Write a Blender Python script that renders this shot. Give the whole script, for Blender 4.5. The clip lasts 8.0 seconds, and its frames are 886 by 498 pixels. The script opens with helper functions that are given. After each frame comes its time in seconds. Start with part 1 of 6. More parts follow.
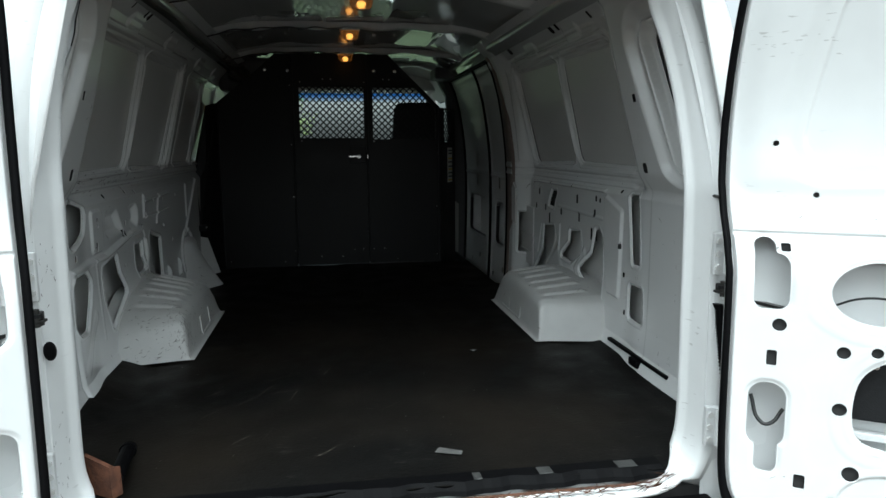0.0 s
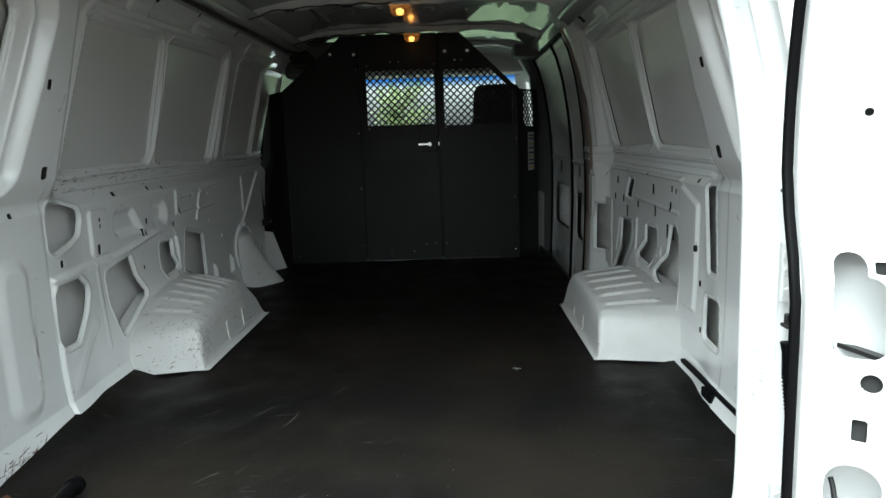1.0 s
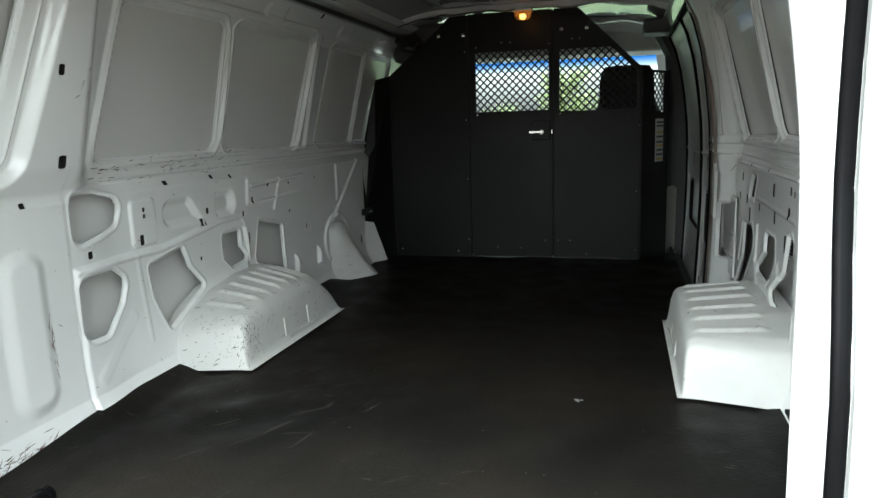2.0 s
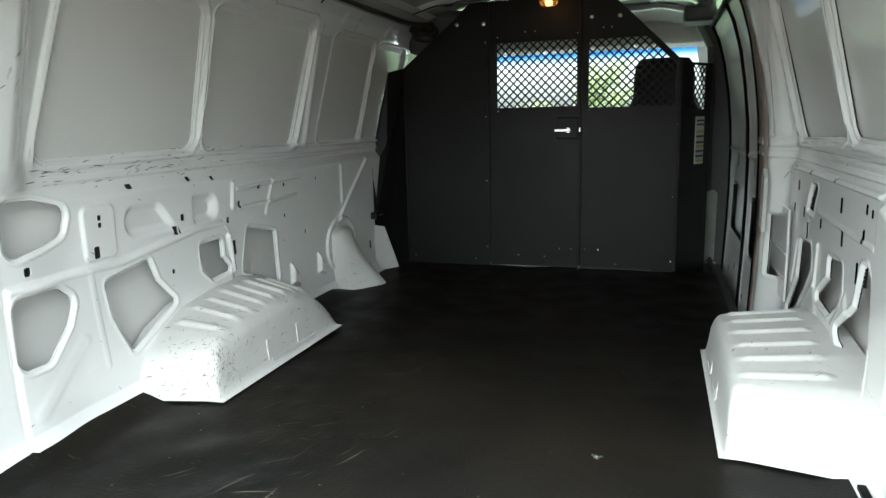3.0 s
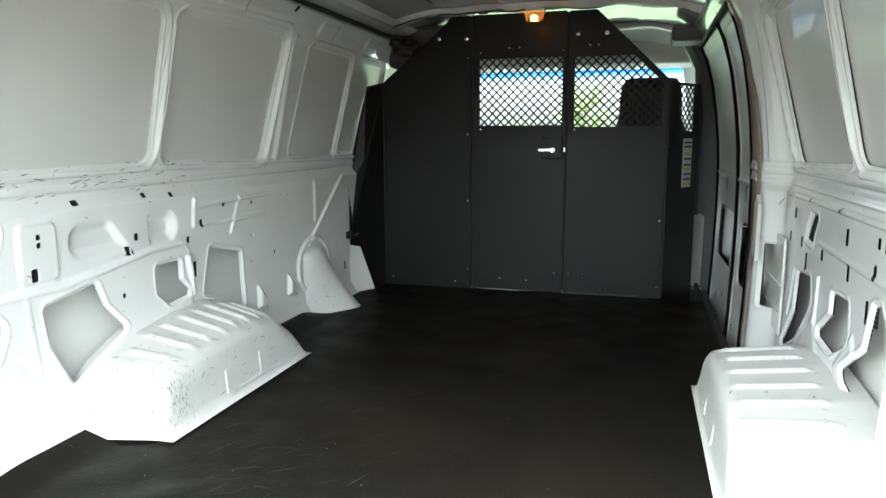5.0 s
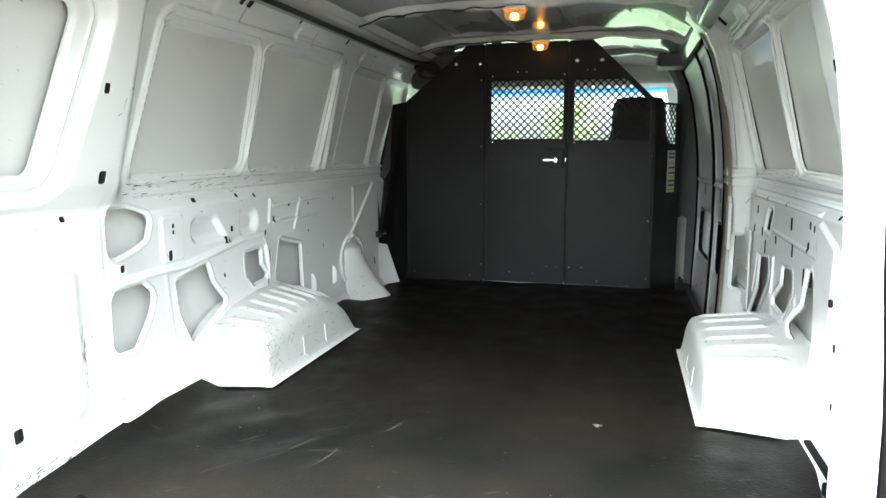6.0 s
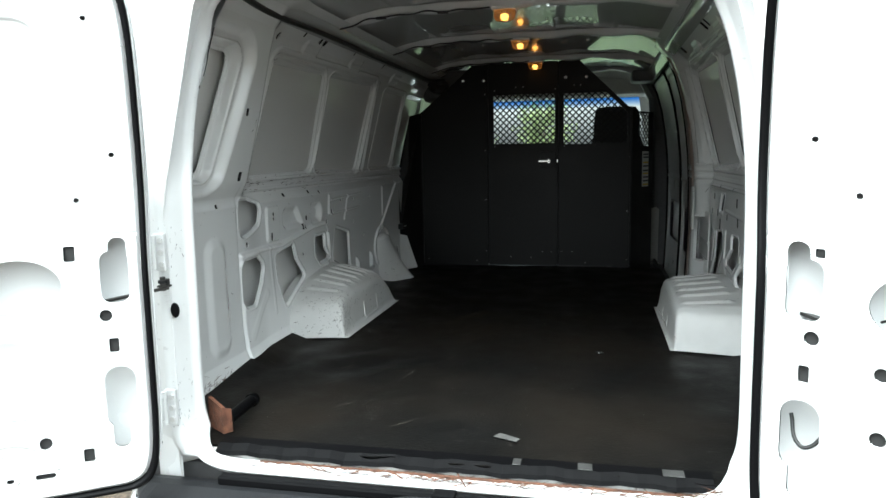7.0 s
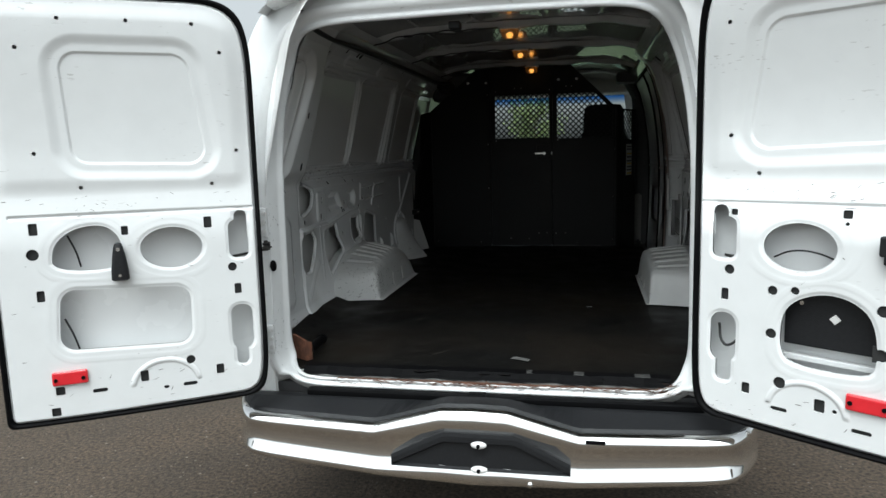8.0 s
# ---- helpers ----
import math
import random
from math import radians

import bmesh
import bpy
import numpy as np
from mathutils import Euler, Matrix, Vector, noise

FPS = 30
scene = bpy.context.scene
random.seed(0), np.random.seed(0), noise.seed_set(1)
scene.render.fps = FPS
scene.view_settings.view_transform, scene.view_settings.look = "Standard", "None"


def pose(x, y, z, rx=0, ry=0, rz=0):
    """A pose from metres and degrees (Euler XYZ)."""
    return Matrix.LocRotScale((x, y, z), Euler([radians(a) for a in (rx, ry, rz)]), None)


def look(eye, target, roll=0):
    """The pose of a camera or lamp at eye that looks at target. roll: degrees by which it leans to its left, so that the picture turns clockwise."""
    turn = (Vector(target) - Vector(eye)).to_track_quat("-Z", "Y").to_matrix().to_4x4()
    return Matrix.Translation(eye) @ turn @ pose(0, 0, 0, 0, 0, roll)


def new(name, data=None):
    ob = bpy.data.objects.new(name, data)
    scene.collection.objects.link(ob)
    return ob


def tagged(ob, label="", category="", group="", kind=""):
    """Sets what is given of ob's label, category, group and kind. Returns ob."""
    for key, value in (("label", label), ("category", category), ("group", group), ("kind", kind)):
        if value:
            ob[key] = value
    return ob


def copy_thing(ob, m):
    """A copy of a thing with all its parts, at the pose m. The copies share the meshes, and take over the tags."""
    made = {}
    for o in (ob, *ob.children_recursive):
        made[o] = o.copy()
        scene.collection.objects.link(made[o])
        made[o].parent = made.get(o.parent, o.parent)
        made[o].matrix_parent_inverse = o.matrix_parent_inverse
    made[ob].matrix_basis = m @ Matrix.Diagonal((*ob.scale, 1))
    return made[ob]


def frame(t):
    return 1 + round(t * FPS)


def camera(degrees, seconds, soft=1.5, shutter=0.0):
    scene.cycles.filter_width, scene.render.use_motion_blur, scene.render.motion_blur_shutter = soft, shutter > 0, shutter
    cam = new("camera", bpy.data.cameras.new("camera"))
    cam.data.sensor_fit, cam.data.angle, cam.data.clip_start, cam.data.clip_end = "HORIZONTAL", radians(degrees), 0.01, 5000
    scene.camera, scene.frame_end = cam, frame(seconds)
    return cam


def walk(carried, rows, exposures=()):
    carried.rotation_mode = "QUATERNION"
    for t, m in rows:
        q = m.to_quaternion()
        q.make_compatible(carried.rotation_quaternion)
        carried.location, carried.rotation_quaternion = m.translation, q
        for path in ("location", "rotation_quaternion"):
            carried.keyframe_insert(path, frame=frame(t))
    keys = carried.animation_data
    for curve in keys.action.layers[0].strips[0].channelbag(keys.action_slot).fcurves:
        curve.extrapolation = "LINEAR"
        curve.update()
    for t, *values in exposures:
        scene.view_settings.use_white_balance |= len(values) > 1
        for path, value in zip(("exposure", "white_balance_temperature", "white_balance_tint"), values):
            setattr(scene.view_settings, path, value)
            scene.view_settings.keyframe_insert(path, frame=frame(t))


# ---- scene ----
cam = camera(65.1, 8.0)
PATH = [
    (0, (-0.148, -1.917, 1.487), (0.17, 0.036, 1.193), -0.4),
    (0.5, (0.034, -1.745, 1.475), (0.148, 0.225, 1.145), -1.1),
    (1, (0.196, -1.573, 1.476), (0.158, 0.401, 1.151), -1.9),
    (1.5, (0.386, -1.409, 1.472), (0.123, 0.547, 1.143), -2.3),
    (2, (0.499, -1.233, 1.47), (0.0, 0.672, 1.122), -1.8),
    (2.2, (0.512, -1.157, 1.466), (-0.061, 0.728, 1.122), -1.9),
    (3.5, (0.493, -0.757, 1.481), (-0.087, 1.122, 1.117), -1.1),
    (4, (0.485, -0.657, 1.479), (-0.074, 1.231, 1.122), -0.7),
    (4.5, (0.481, -0.647, 1.477), (-0.071, 1.248, 1.154), -0.6),
    (5.8, (0.446, -1.162, 1.482), (-0.06, 0.749, 1.182), 0.0),
    (6, (0.437, -1.29, 1.476), (-0.062, 0.626, 1.196), -0.2),
    (6.5, (0.419, -1.657, 1.466), (-0.071, 0.265, 1.209), -0.3),
    (7, (0.367, -2.042, 1.47), (-0.062, -0.106, 1.204), -1.1),
    (7.5, (0.387, -2.385, 1.471), (0.01, -0.441, 1.193), -1.2),
    (8, (0.371, -2.701, 1.47), (-0.033, -0.763, 1.187), -1.6),
]
EXPOSURES = [(t, stops, kelvin, tint) for t, stops, kelvin, tint in ((0.0, 1.6, 5900, -1), (1.0, 2.65, 6000, -2), (2.0, 3.3, 6150, -2), (3.5, 4.35, 6100, -2), (4.5, 4.65, 6100, -2), (6.0, 4.65, 6100, -2), (6.5, 4.1, 6100, -1), (7.0, 2.7, 6050, 0), (7.5, 1.65, 6050, 2), (8.0, 1.25, 6100, 3))]
walk(cam, [(t, look(eye, target, roll)) for t, eye, target, roll in PATH], EXPOSURES)

# ---- daylight ----
world = bpy.data.worlds.new("sky")
scene.world = world
world.use_nodes = True
wn, wl = world.node_tree.nodes, world.node_tree.links
sky = wn.new("ShaderNodeTexSky")
sky.sky_type = "NISHITA"
sky.sun_disc = False
SUN_UP, SUN_ROUND = 62, 190
sky.sun_elevation, sky.sun_rotation = radians(SUN_UP), radians(SUN_ROUND)
sky.air_density, sky.dust_density, sky.ozone_density = 1.0, 6.0, 1.0
wn["Background"].inputs["Strength"].default_value = 0.13
# thin overcast: most of the sky's colour is washed out
grey, veil = wn.new("ShaderNodeRGBToBW"), wn.new("ShaderNodeMix")
veil.data_type = "RGBA"
veil.inputs[0].default_value = 0.92
wl.new(sky.outputs[0], grey.inputs[0])
wl.new(sky.outputs[0], veil.inputs[6])
wl.new(grey.outputs[0], veil.inputs[7])
wl.new(veil.outputs[2], wn["Background"].inputs["Color"])

sun_lamp = bpy.data.lights.new("sun", "SUN")
sun_lamp.energy, sun_lamp.angle, sun_lamp.color = 0.25, radians(60), (1.0, 0.985, 0.965)
sun = new("sun", sun_lamp)
sun_way = Vector((math.sin(radians(SUN_ROUND)) * math.cos(radians(SUN_UP)), math.cos(radians(SUN_ROUND)) * math.cos(radians(SUN_UP)), math.sin(radians(SUN_UP))))
sun.matrix_world = look(sun_way * 30, (0, 0, 0))


# ---- materials ----
def surface(name, base, rough=0.5, metal=0.0, grain=30.0, vary=0.08, stain=0.0, stain_color=(0.2, 0.13, 0.08), stain_scale=2.5,
            scuff=0.0, scuff_color=(0.10, 0.08, 0.06), stretch=(3, 3, 14), bump=0.05, bump_scale=60.0, coat=0.0, rough_vary=0.05, spec=0.5, coat_rough=0.12):
    """A worn surface: base colour with grain, broad stains, and thin dark scuffs."""
    m = bpy.data.materials.new(name)
    m.use_nodes = True
    n, l = m.node_tree.nodes, m.node_tree.links
    p = n["Principled BSDF"]
    p.inputs["Metallic"].default_value = metal
    p.inputs["Coat Weight"].default_value = coat
    p.inputs["Specular IOR Level"].default_value = spec
    p.inputs["Coat Roughness"].default_value = coat_rough
    tc = n.new("ShaderNodeTexCoord")

    def noisy(scale, detail, stretched=None):
        t = n.new("ShaderNodeTexNoise")
        t.inputs["Scale"].default_value, t.inputs["Detail"].default_value = scale, detail
        if stretched:
            mp = n.new("ShaderNodeMapping")
            mp.inputs["Scale"].default_value = stretched
            l.new(tc.outputs["Object"], mp.inputs["Vector"])
            l.new(mp.outputs[0], t.inputs["Vector"])
        else:
            l.new(tc.outputs["Object"], t.inputs["Vector"])
        return t.outputs["Fac"]

    def remap(fac, lo, hi, a, b):
        r = n.new("ShaderNodeMapRange")
        for k, v in zip(("From Min", "From Max", "To Min", "To Max"), (lo, hi, a, b)):
            r.inputs[k].default_value = v
        l.new(fac, r.inputs["Value"])
        return r.outputs[0]

    def blend(fac, a, b):
        x = n.new("ShaderNodeMix")
        x.data_type = "RGBA"
        for k, v in ((0, fac), (6, a), (7, b)):
            if isinstance(v, (tuple, list)):
                x.inputs[k].default_value = (*v, 1) if len(v) == 3 else v
            else:
                l.new(v, x.inputs[k])
        return x.outputs[2]

    fine = noisy(grain, 5)
    colour = blend(remap(fine, 0.3, 0.7, 0, 1), tuple(c * (1 - vary) for c in base), tuple(min(1, c * (1 + vary)) for c in base)) if vary else base
    if stain:
        colour = blend(remap(noisy(stain_scale, 4), 0.35, 0.85, 0, stain), colour, stain_color)
    if scuff:
        thin = remap(noisy(9, 3, stretch), 0.66, 0.70, 0, 1)
        where = remap(noisy(5, 2), 0.52, 0.62, 0, scuff)
        mul = n.new("ShaderNodeMath")
        mul.operation = "MULTIPLY"
        l.new(thin, mul.inputs[0]), l.new(where, mul.inputs[1])
        colour = blend(mul.outputs[0], colour, scuff_color)
    if isinstance(colour, tuple):
        p.inputs["Base Color"].default_value = (*colour, 1)
    else:
        l.new(colour, p.inputs["Base Color"])
    p.inputs["Roughness"].default_value = rough
    if rough_vary:
        l.new(remap(noisy(7, 4), 0.3, 0.7, max(0.02, rough - rough_vary), min(1, rough + rough_vary)), p.inputs["Roughness"])
    if bump:
        b = n.new("ShaderNodeBump")
        b.inputs["Strength"].default_value, b.inputs["Distance"].default_value = bump, 0.01
        l.new(noisy(bump_scale, 4), b.inputs["Height"])
        l.new(b.outputs[0], p.inputs["Normal"])
    return m


PAINT = surface("white_paint", (0.81, 0.815, 0.81), 0.26, vary=0.0, bump=0.004, bump_scale=70, coat=0.8, rough_vary=0.0, coat_rough=0.07)
PAINT_DOOR = surface("white_door_paint", (0.69, 0.70, 0.70), 0.35, grain=14, vary=0.02, stain=0.06, stain_color=(0.6, 0.57, 0.52), scuff=0.35, bump=0.02, bump_scale=25, coat=0.15)
# scuffs are wear; the base is darkened to offset too much light on arches
PAINT_SCUFFED_DIMMED = surface("scuffed_dimmed_white_paint", (0.60, 0.60, 0.59), 0.4, grain=18, vary=0.03, stain=0.15, stain_color=(0.5, 0.45, 0.37), scuff=0.95, scuff_color=(0.09, 0.07, 0.05), stretch=(6, 3, 12), bump=0.04, bump_scale=30)
SKIN = surface("grey_primed_panel", (0.74, 0.735, 0.72), 0.30, vary=0.0, bump=0.0, coat=0.4, rough_vary=0.0, coat_rough=0.05)
# black that stands in for the shade inside small openings
HOLE_SHADE = surface("hole_shade", (0.02, 0.02, 0.02), 0.9, bump=0.0)
EXTERIOR = surface("exterior_white_paint", (0.82, 0.83, 0.83), 0.25, grain=10, vary=0.02, bump=0.01, coat=0.4)
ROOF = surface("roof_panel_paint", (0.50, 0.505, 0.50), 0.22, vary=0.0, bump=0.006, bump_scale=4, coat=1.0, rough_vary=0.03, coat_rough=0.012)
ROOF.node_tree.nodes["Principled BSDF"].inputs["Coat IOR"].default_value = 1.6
BOW = surface("roof_bow_paint", (0.75, 0.75, 0.74), 0.22, grain=20, vary=0.06, stain=0.3, stain_color=(0.25, 0.23, 0.2), bump=0.04)
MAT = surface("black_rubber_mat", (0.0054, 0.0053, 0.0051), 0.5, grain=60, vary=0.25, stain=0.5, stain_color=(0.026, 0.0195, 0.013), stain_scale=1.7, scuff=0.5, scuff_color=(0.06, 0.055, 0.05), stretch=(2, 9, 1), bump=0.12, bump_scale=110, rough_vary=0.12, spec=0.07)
STEEL_BLACK = surface("black_painted_steel", (0.0092, 0.0094, 0.0096), 0.40, grain=120, vary=0.2, stain=0.25, stain_color=(0.017, 0.016, 0.015), bump=0.05, bump_scale=220, spec=0.16)
RUBBER = surface("black_rubber_seal", (0.0022, 0.0022, 0.0026), 0.55, grain=80, vary=0.2, bump=0.05, spec=0.08)
PRIMER = surface("bare_brown_primer", (0.22, 0.175, 0.155), 0.55, grain=30, vary=0.15, stain=0.5, stain_color=(0.12, 0.07, 0.05), stain_scale=6, bump=0.05)
PLASTIC = surface("black_textured_plastic", (0.010, 0.0105, 0.0118), 0.5, grain=90, vary=0.2, bump=0.12, bump_scale=300, spec=0.3)
CHROME = surface("chrome", (0.86, 0.86, 0.85), 0.07, 1.0, grain=40, vary=0.02, stain=0.08, stain_color=(0.4, 0.36, 0.3), bump=0.006, bump_scale=10, rough_vary=0.04)
BRIGHT = surface("bright_steel", (0.75, 0.75, 0.74), 0.25, 1.0, grain=60, vary=0.06, bump=0.02)
RUST = surface("rust", (0.13, 0.05, 0.026), 0.85, grain=45, vary=0.45, stain=0.7, stain_color=(0.06, 0.025, 0.015), stain_scale=14, bump=0.4, bump_scale=90)
RED = surface("red_reflector", (0.62, 0.02, 0.03), 0.22, grain=40, vary=0.06, bump=0.03, bump_scale=200, coat=0.5)
CABLE = surface("black_cable", (0.012, 0.012, 0.012), 0.5, grain=50, vary=0.2, bump=0.0)
SEAT_CLOTH = surface("dark_seat_cloth", (0.02, 0.02, 0.022), 0.85, grain=150, vary=0.3, bump=0.2, bump_scale=250)
TRIM = surface("pale_cab_trim", (0.55, 0.56, 0.54), 0.6, grain=50, vary=0.05, bump=0.05, bump_scale=150)
TRIM_GREY = surface("grey_cab_trim", (0.30, 0.295, 0.27), 0.6, grain=50, vary=0.08, bump=0.05, bump_scale=150)
TRIM_DARK = surface("dark_cab_trim", (0.06, 0.06, 0.062), 0.55, grain=50, vary=0.1, bump=0.05, bump_scale=150)
ASPHALT = surface("worn_asphalt", (0.068, 0.050, 0.034), 0.95, grain=55, vary=0.75, stain=0.6, stain_color=(0.022, 0.019, 0.016), stain_scale=1.6, scuff=0.8, scuff_color=(0.09, 0.08, 0.065), stretch=(7, 7, 7), bump=0.9, bump_scale=90)
STICKER = surface("pale_label", (0.6, 0.6, 0.56), 0.5, grain=40, vary=0.05, bump=0.0)
INK = surface("label_ink", (0.06, 0.06, 0.07), 0.6, bump=0.0)
INK_YELLOW = surface("label_yellow", (0.6, 0.42, 0.05), 0.6, bump=0.0)
LEAF = surface("leaf", (0.17, 0.22, 0.08), 0.55, grain=3, vary=0.4, bump=0.0)
LEAF_DARK = surface("conifer_leaf", (0.16, 0.18, 0.10), 0.6, grain=3, vary=0.4, bump=0.0)
BARK = surface("bark", (0.12, 0.09, 0.065), 0.9, grain=20, vary=0.3, bump=0.4, bump_scale=30)


def clear_glass(name, tint, gloss=0.06, band=None):
    """Thin glass: what lies behind shows through the tint, and a little is mirrored."""
    m = bpy.data.materials.new(name)
    m.use_nodes = True
    n, l = m.node_tree.nodes, m.node_tree.links
    n.remove(n["Principled BSDF"])
    tr, gl, mx = (n.new("ShaderNode" + k) for k in ("BsdfTransparent", "BsdfGlossy", "MixShader"))
    tr.inputs[0].default_value, gl.inputs["Roughness"].default_value = (*tint, 1), gloss
    mx.inputs[0].default_value = 0.05
    l.new(tr.outputs[0], mx.inputs[1]), l.new(gl.outputs[0], mx.inputs[2])
    l.new(mx.outputs[0], n["Material Output"].inputs["Surface"])
    if band:
        z0, z1, top = band
        tc, sp, mr, mix = (n.new("ShaderNode" + k) for k in ("TexCoord", "SeparateXYZ", "MapRange", "Mix"))
        mix.data_type = "RGBA"
        mr.inputs["From Min"].default_value, mr.inputs["From Max"].default_value = z0, z1
        l.new(tc.outputs["Object"], sp.inputs[0]), l.new(sp.outputs["Z"], mr.inputs["Value"]), l.new(mr.outputs[0], mix.inputs[0])
        mix.inputs[6].default_value, mix.inputs[7].default_value = (*tint, 1), (*top, 1)
        l.new(mix.outputs[2], tr.inputs[0])
    return m


WINDSHIELD = clear_glass("windshield_glass", (0.9, 0.93, 0.92), band=(1.875, 1.95, (0.12, 0.34, 0.66)))
SIDE_GLASS = clear_glass("side_glass", (0.78, 0.82, 0.80))
LENS = surface("amber_lens", (0.70, 0.50, 0.27), 0.2, grain=90, vary=0.1, bump=0.2, bump_scale=250)
LENS.node_tree.nodes["Principled BSDF"].inputs["Transmission Weight"].default_value = 0.75
DULL = surface("dull_steel", (0.07, 0.068, 0.065), 0.45, 0.8, grain=60, vary=0.2, bump=0.05)
TAPE = surface("grey_tape", (0.035, 0.035, 0.034), 0.5, grain=40, vary=0.3, bump=0.1)

BULB = bpy.data.materials.new("lit_bulb")
BULB.use_nodes = True
BULB.node_tree.nodes["Principled BSDF"].inputs["Emission Color"].default_value = (1.0, 0.45, 0.11, 1)
BULB.node_tree.nodes["Principled BSDF"].inputs["Emission Strength"].default_value = 1.0


# ---- building helpers ----
def link_mesh(name, mesh, material, parent=None, label="", smooth=True):
    ob = new(name, mesh)
    mesh.materials.append(material)
    if smooth:
        mesh.shade_smooth()
    if parent:
        ob.parent = parent
    if label:
        ob["label"] = label
    return ob


def part(name, bm, material, parent=None, label="", smooth=False):
    """One mesh object out of a bmesh, under a thing or a part."""
    mesh = bpy.data.meshes.new(name)
    bm.normal_update()
    bm.to_mesh(mesh)
    bm.free()
    return link_mesh(name, mesh, material, parent, label, smooth)


def thing(name, label, category, group="", kind="", at=(0, 0, 0)):
    ob = new(name)
    ob.location = at
    return tagged(ob, label, category, group, kind)


def box(x0, x1, y0, y1, z0, z1, bevel=0.0, segments=2):
    bm = bmesh.new()
    bmesh.ops.create_cube(bm, size=1)
    bmesh.ops.scale(bm, vec=(x1 - x0, y1 - y0, z1 - z0), verts=bm.verts)
    bmesh.ops.translate(bm, vec=((x0 + x1) / 2, (y0 + y1) / 2, (z0 + z1) / 2), verts=bm.verts)
    if bevel:
        bmesh.ops.bevel(bm, geom=bm.edges[:], offset=bevel, segments=segments, affect="EDGES", profile=0.5)
    return bm


def rod(a, b, r, n=12, r2=None):
    """A round bar from a to b."""
    a, b = Vector(a), Vector(b)
    bm = bmesh.new()
    bmesh.ops.create_cone(bm, cap_ends=True, segments=n, radius1=r, radius2=r if r2 is None else r2, depth=(b - a).length)
    bmesh.ops.transform(bm, matrix=Matrix.Translation((a + b) / 2) @ (b - a).to_track_quat("Z", "Y").to_matrix().to_4x4(), verts=bm.verts)
    return bm


def dome(c, r, squash=(1, 1, 1), u=12, v=8):
    bm = bmesh.new()
    bmesh.ops.create_uvsphere(bm, u_segments=u, v_segments=v, radius=r)
    bmesh.ops.scale(bm, vec=squash, verts=bm.verts)
    bmesh.ops.translate(bm, vec=c, verts=bm.verts)
    return bm


def join(bm, *others):
    for o in others:
        m = bpy.data.meshes.new("join")
        o.to_mesh(m)
        o.free()
        bm.from_mesh(m)
        bpy.data.meshes.remove(m)
    return bm


def prism(points, depth_vec):
    """A flat polygon given in space, thickened along depth_vec."""
    bm = bmesh.new()
    f = bm.faces.new([bm.verts.new(p) for p in points])
    r = bmesh.ops.extrude_face_region(bm, geom=[f])
    bmesh.ops.translate(bm, vec=depth_vec, verts=[v for v in r["geom"] if isinstance(v, bmesh.types.BMVert)])
    bmesh.ops.recalc_face_normals(bm, faces=bm.faces[:])
    return bm


def loft(rings, closed=True, caps=False):
    """A skin over equal rings of points."""
    bm = bmesh.new()
    vs = [[bm.verts.new(p) for p in ring] for ring in rings]
    n = len(rings[0])
    for a, b in zip(vs, vs[1:]):
        for i in range(n if closed else n - 1):
            bm.faces.new((a[i], a[(i + 1) % n], b[(i + 1) % n], b[i]))
    if caps:
        bm.faces.new(vs[0]), bm.faces.new(vs[-1])
    bmesh.ops.recalc_face_normals(bm, faces=bm.faces[:])
    return bm


def tube(points, r, name, material, parent=None, label=""):
    """A cable along a smooth line of points."""
    cu = bpy.data.curves.new(name, "CURVE")
    cu.dimensions, cu.bevel_depth, cu.bevel_resolution, cu.resolution_u = "3D", r, 2, 6
    sp = cu.splines.new("BEZIER")
    sp.bezier_points.add(len(points) - 1)
    for bp, p in zip(sp.bezier_points, points):
        bp.co, bp.handle_left_type, bp.handle_right_type = p, "AUTO", "AUTO"
    tmp = bpy.data.objects.new(name, cu)
    mesh = bpy.data.meshes.new_from_object(tmp)
    bpy.data.objects.remove(tmp)
    return link_mesh(name, mesh, material, parent, label)


# distances to outlines in the plane of a sheet (a, b)
def d_box(a, b, a0, a1, b0, b1, r=0.0):
    qa, qb = np.abs(a - (a0 + a1) / 2) - (a1 - a0) / 2 + r, np.abs(b - (b0 + b1) / 2) - (b1 - b0) / 2 + r
    return np.hypot(np.maximum(qa, 0), np.maximum(qb, 0)) + np.minimum(np.maximum(qa, qb), 0) - r


def d_ell(a, b, ca, cb, ra, rb):
    k = np.hypot((a - ca) / ra, (b - cb) / rb)
    return (k - 1) * min(ra, rb)


def d_line(a, b, a0, b0, a1, b1):
    la, lb = a1 - a0, b1 - b0
    t = np.clip(((a - a0) * la + (b - b0) * lb) / (la * la + lb * lb), 0, 1)
    return np.hypot(a - a0 - t * la, b - b0 - t * lb)


def d_poly(a, b, pts, r=0.0):
    """Distance to a polygon, its corners rounded by r."""
    p = np.array(pts, float)
    if r:
        c = p.mean(0)
        p = c + (p - c) * (1 - r / np.linalg.norm(p - c, axis=1)[:, None])
    d = np.full(a.shape, 1e9)
    inside = np.zeros(a.shape, bool)
    for (x0, y0), (x1, y1) in zip(p, np.roll(p, -1, 0)):
        d = np.minimum(d, d_line(a, b, x0, y0, x1, y1))
        inside ^= ((y0 > b) != (y1 > b)) & (a < (x1 - x0) * (b - y0) / (y1 - y0 + 1e-12) + x0)
    return np.where(inside, -d, d) - r


def step(d, lo, hi):
    t = np.clip((d - lo) / (hi - lo), 0, 1)
    return t * t * (3 - 2 * t)


def ridge(d, w):
    """A flat-topped pressed bead of half-width w, with steep flanks."""
    return 1 - step(np.abs(d), 0.25 * w, 0.95 * w)


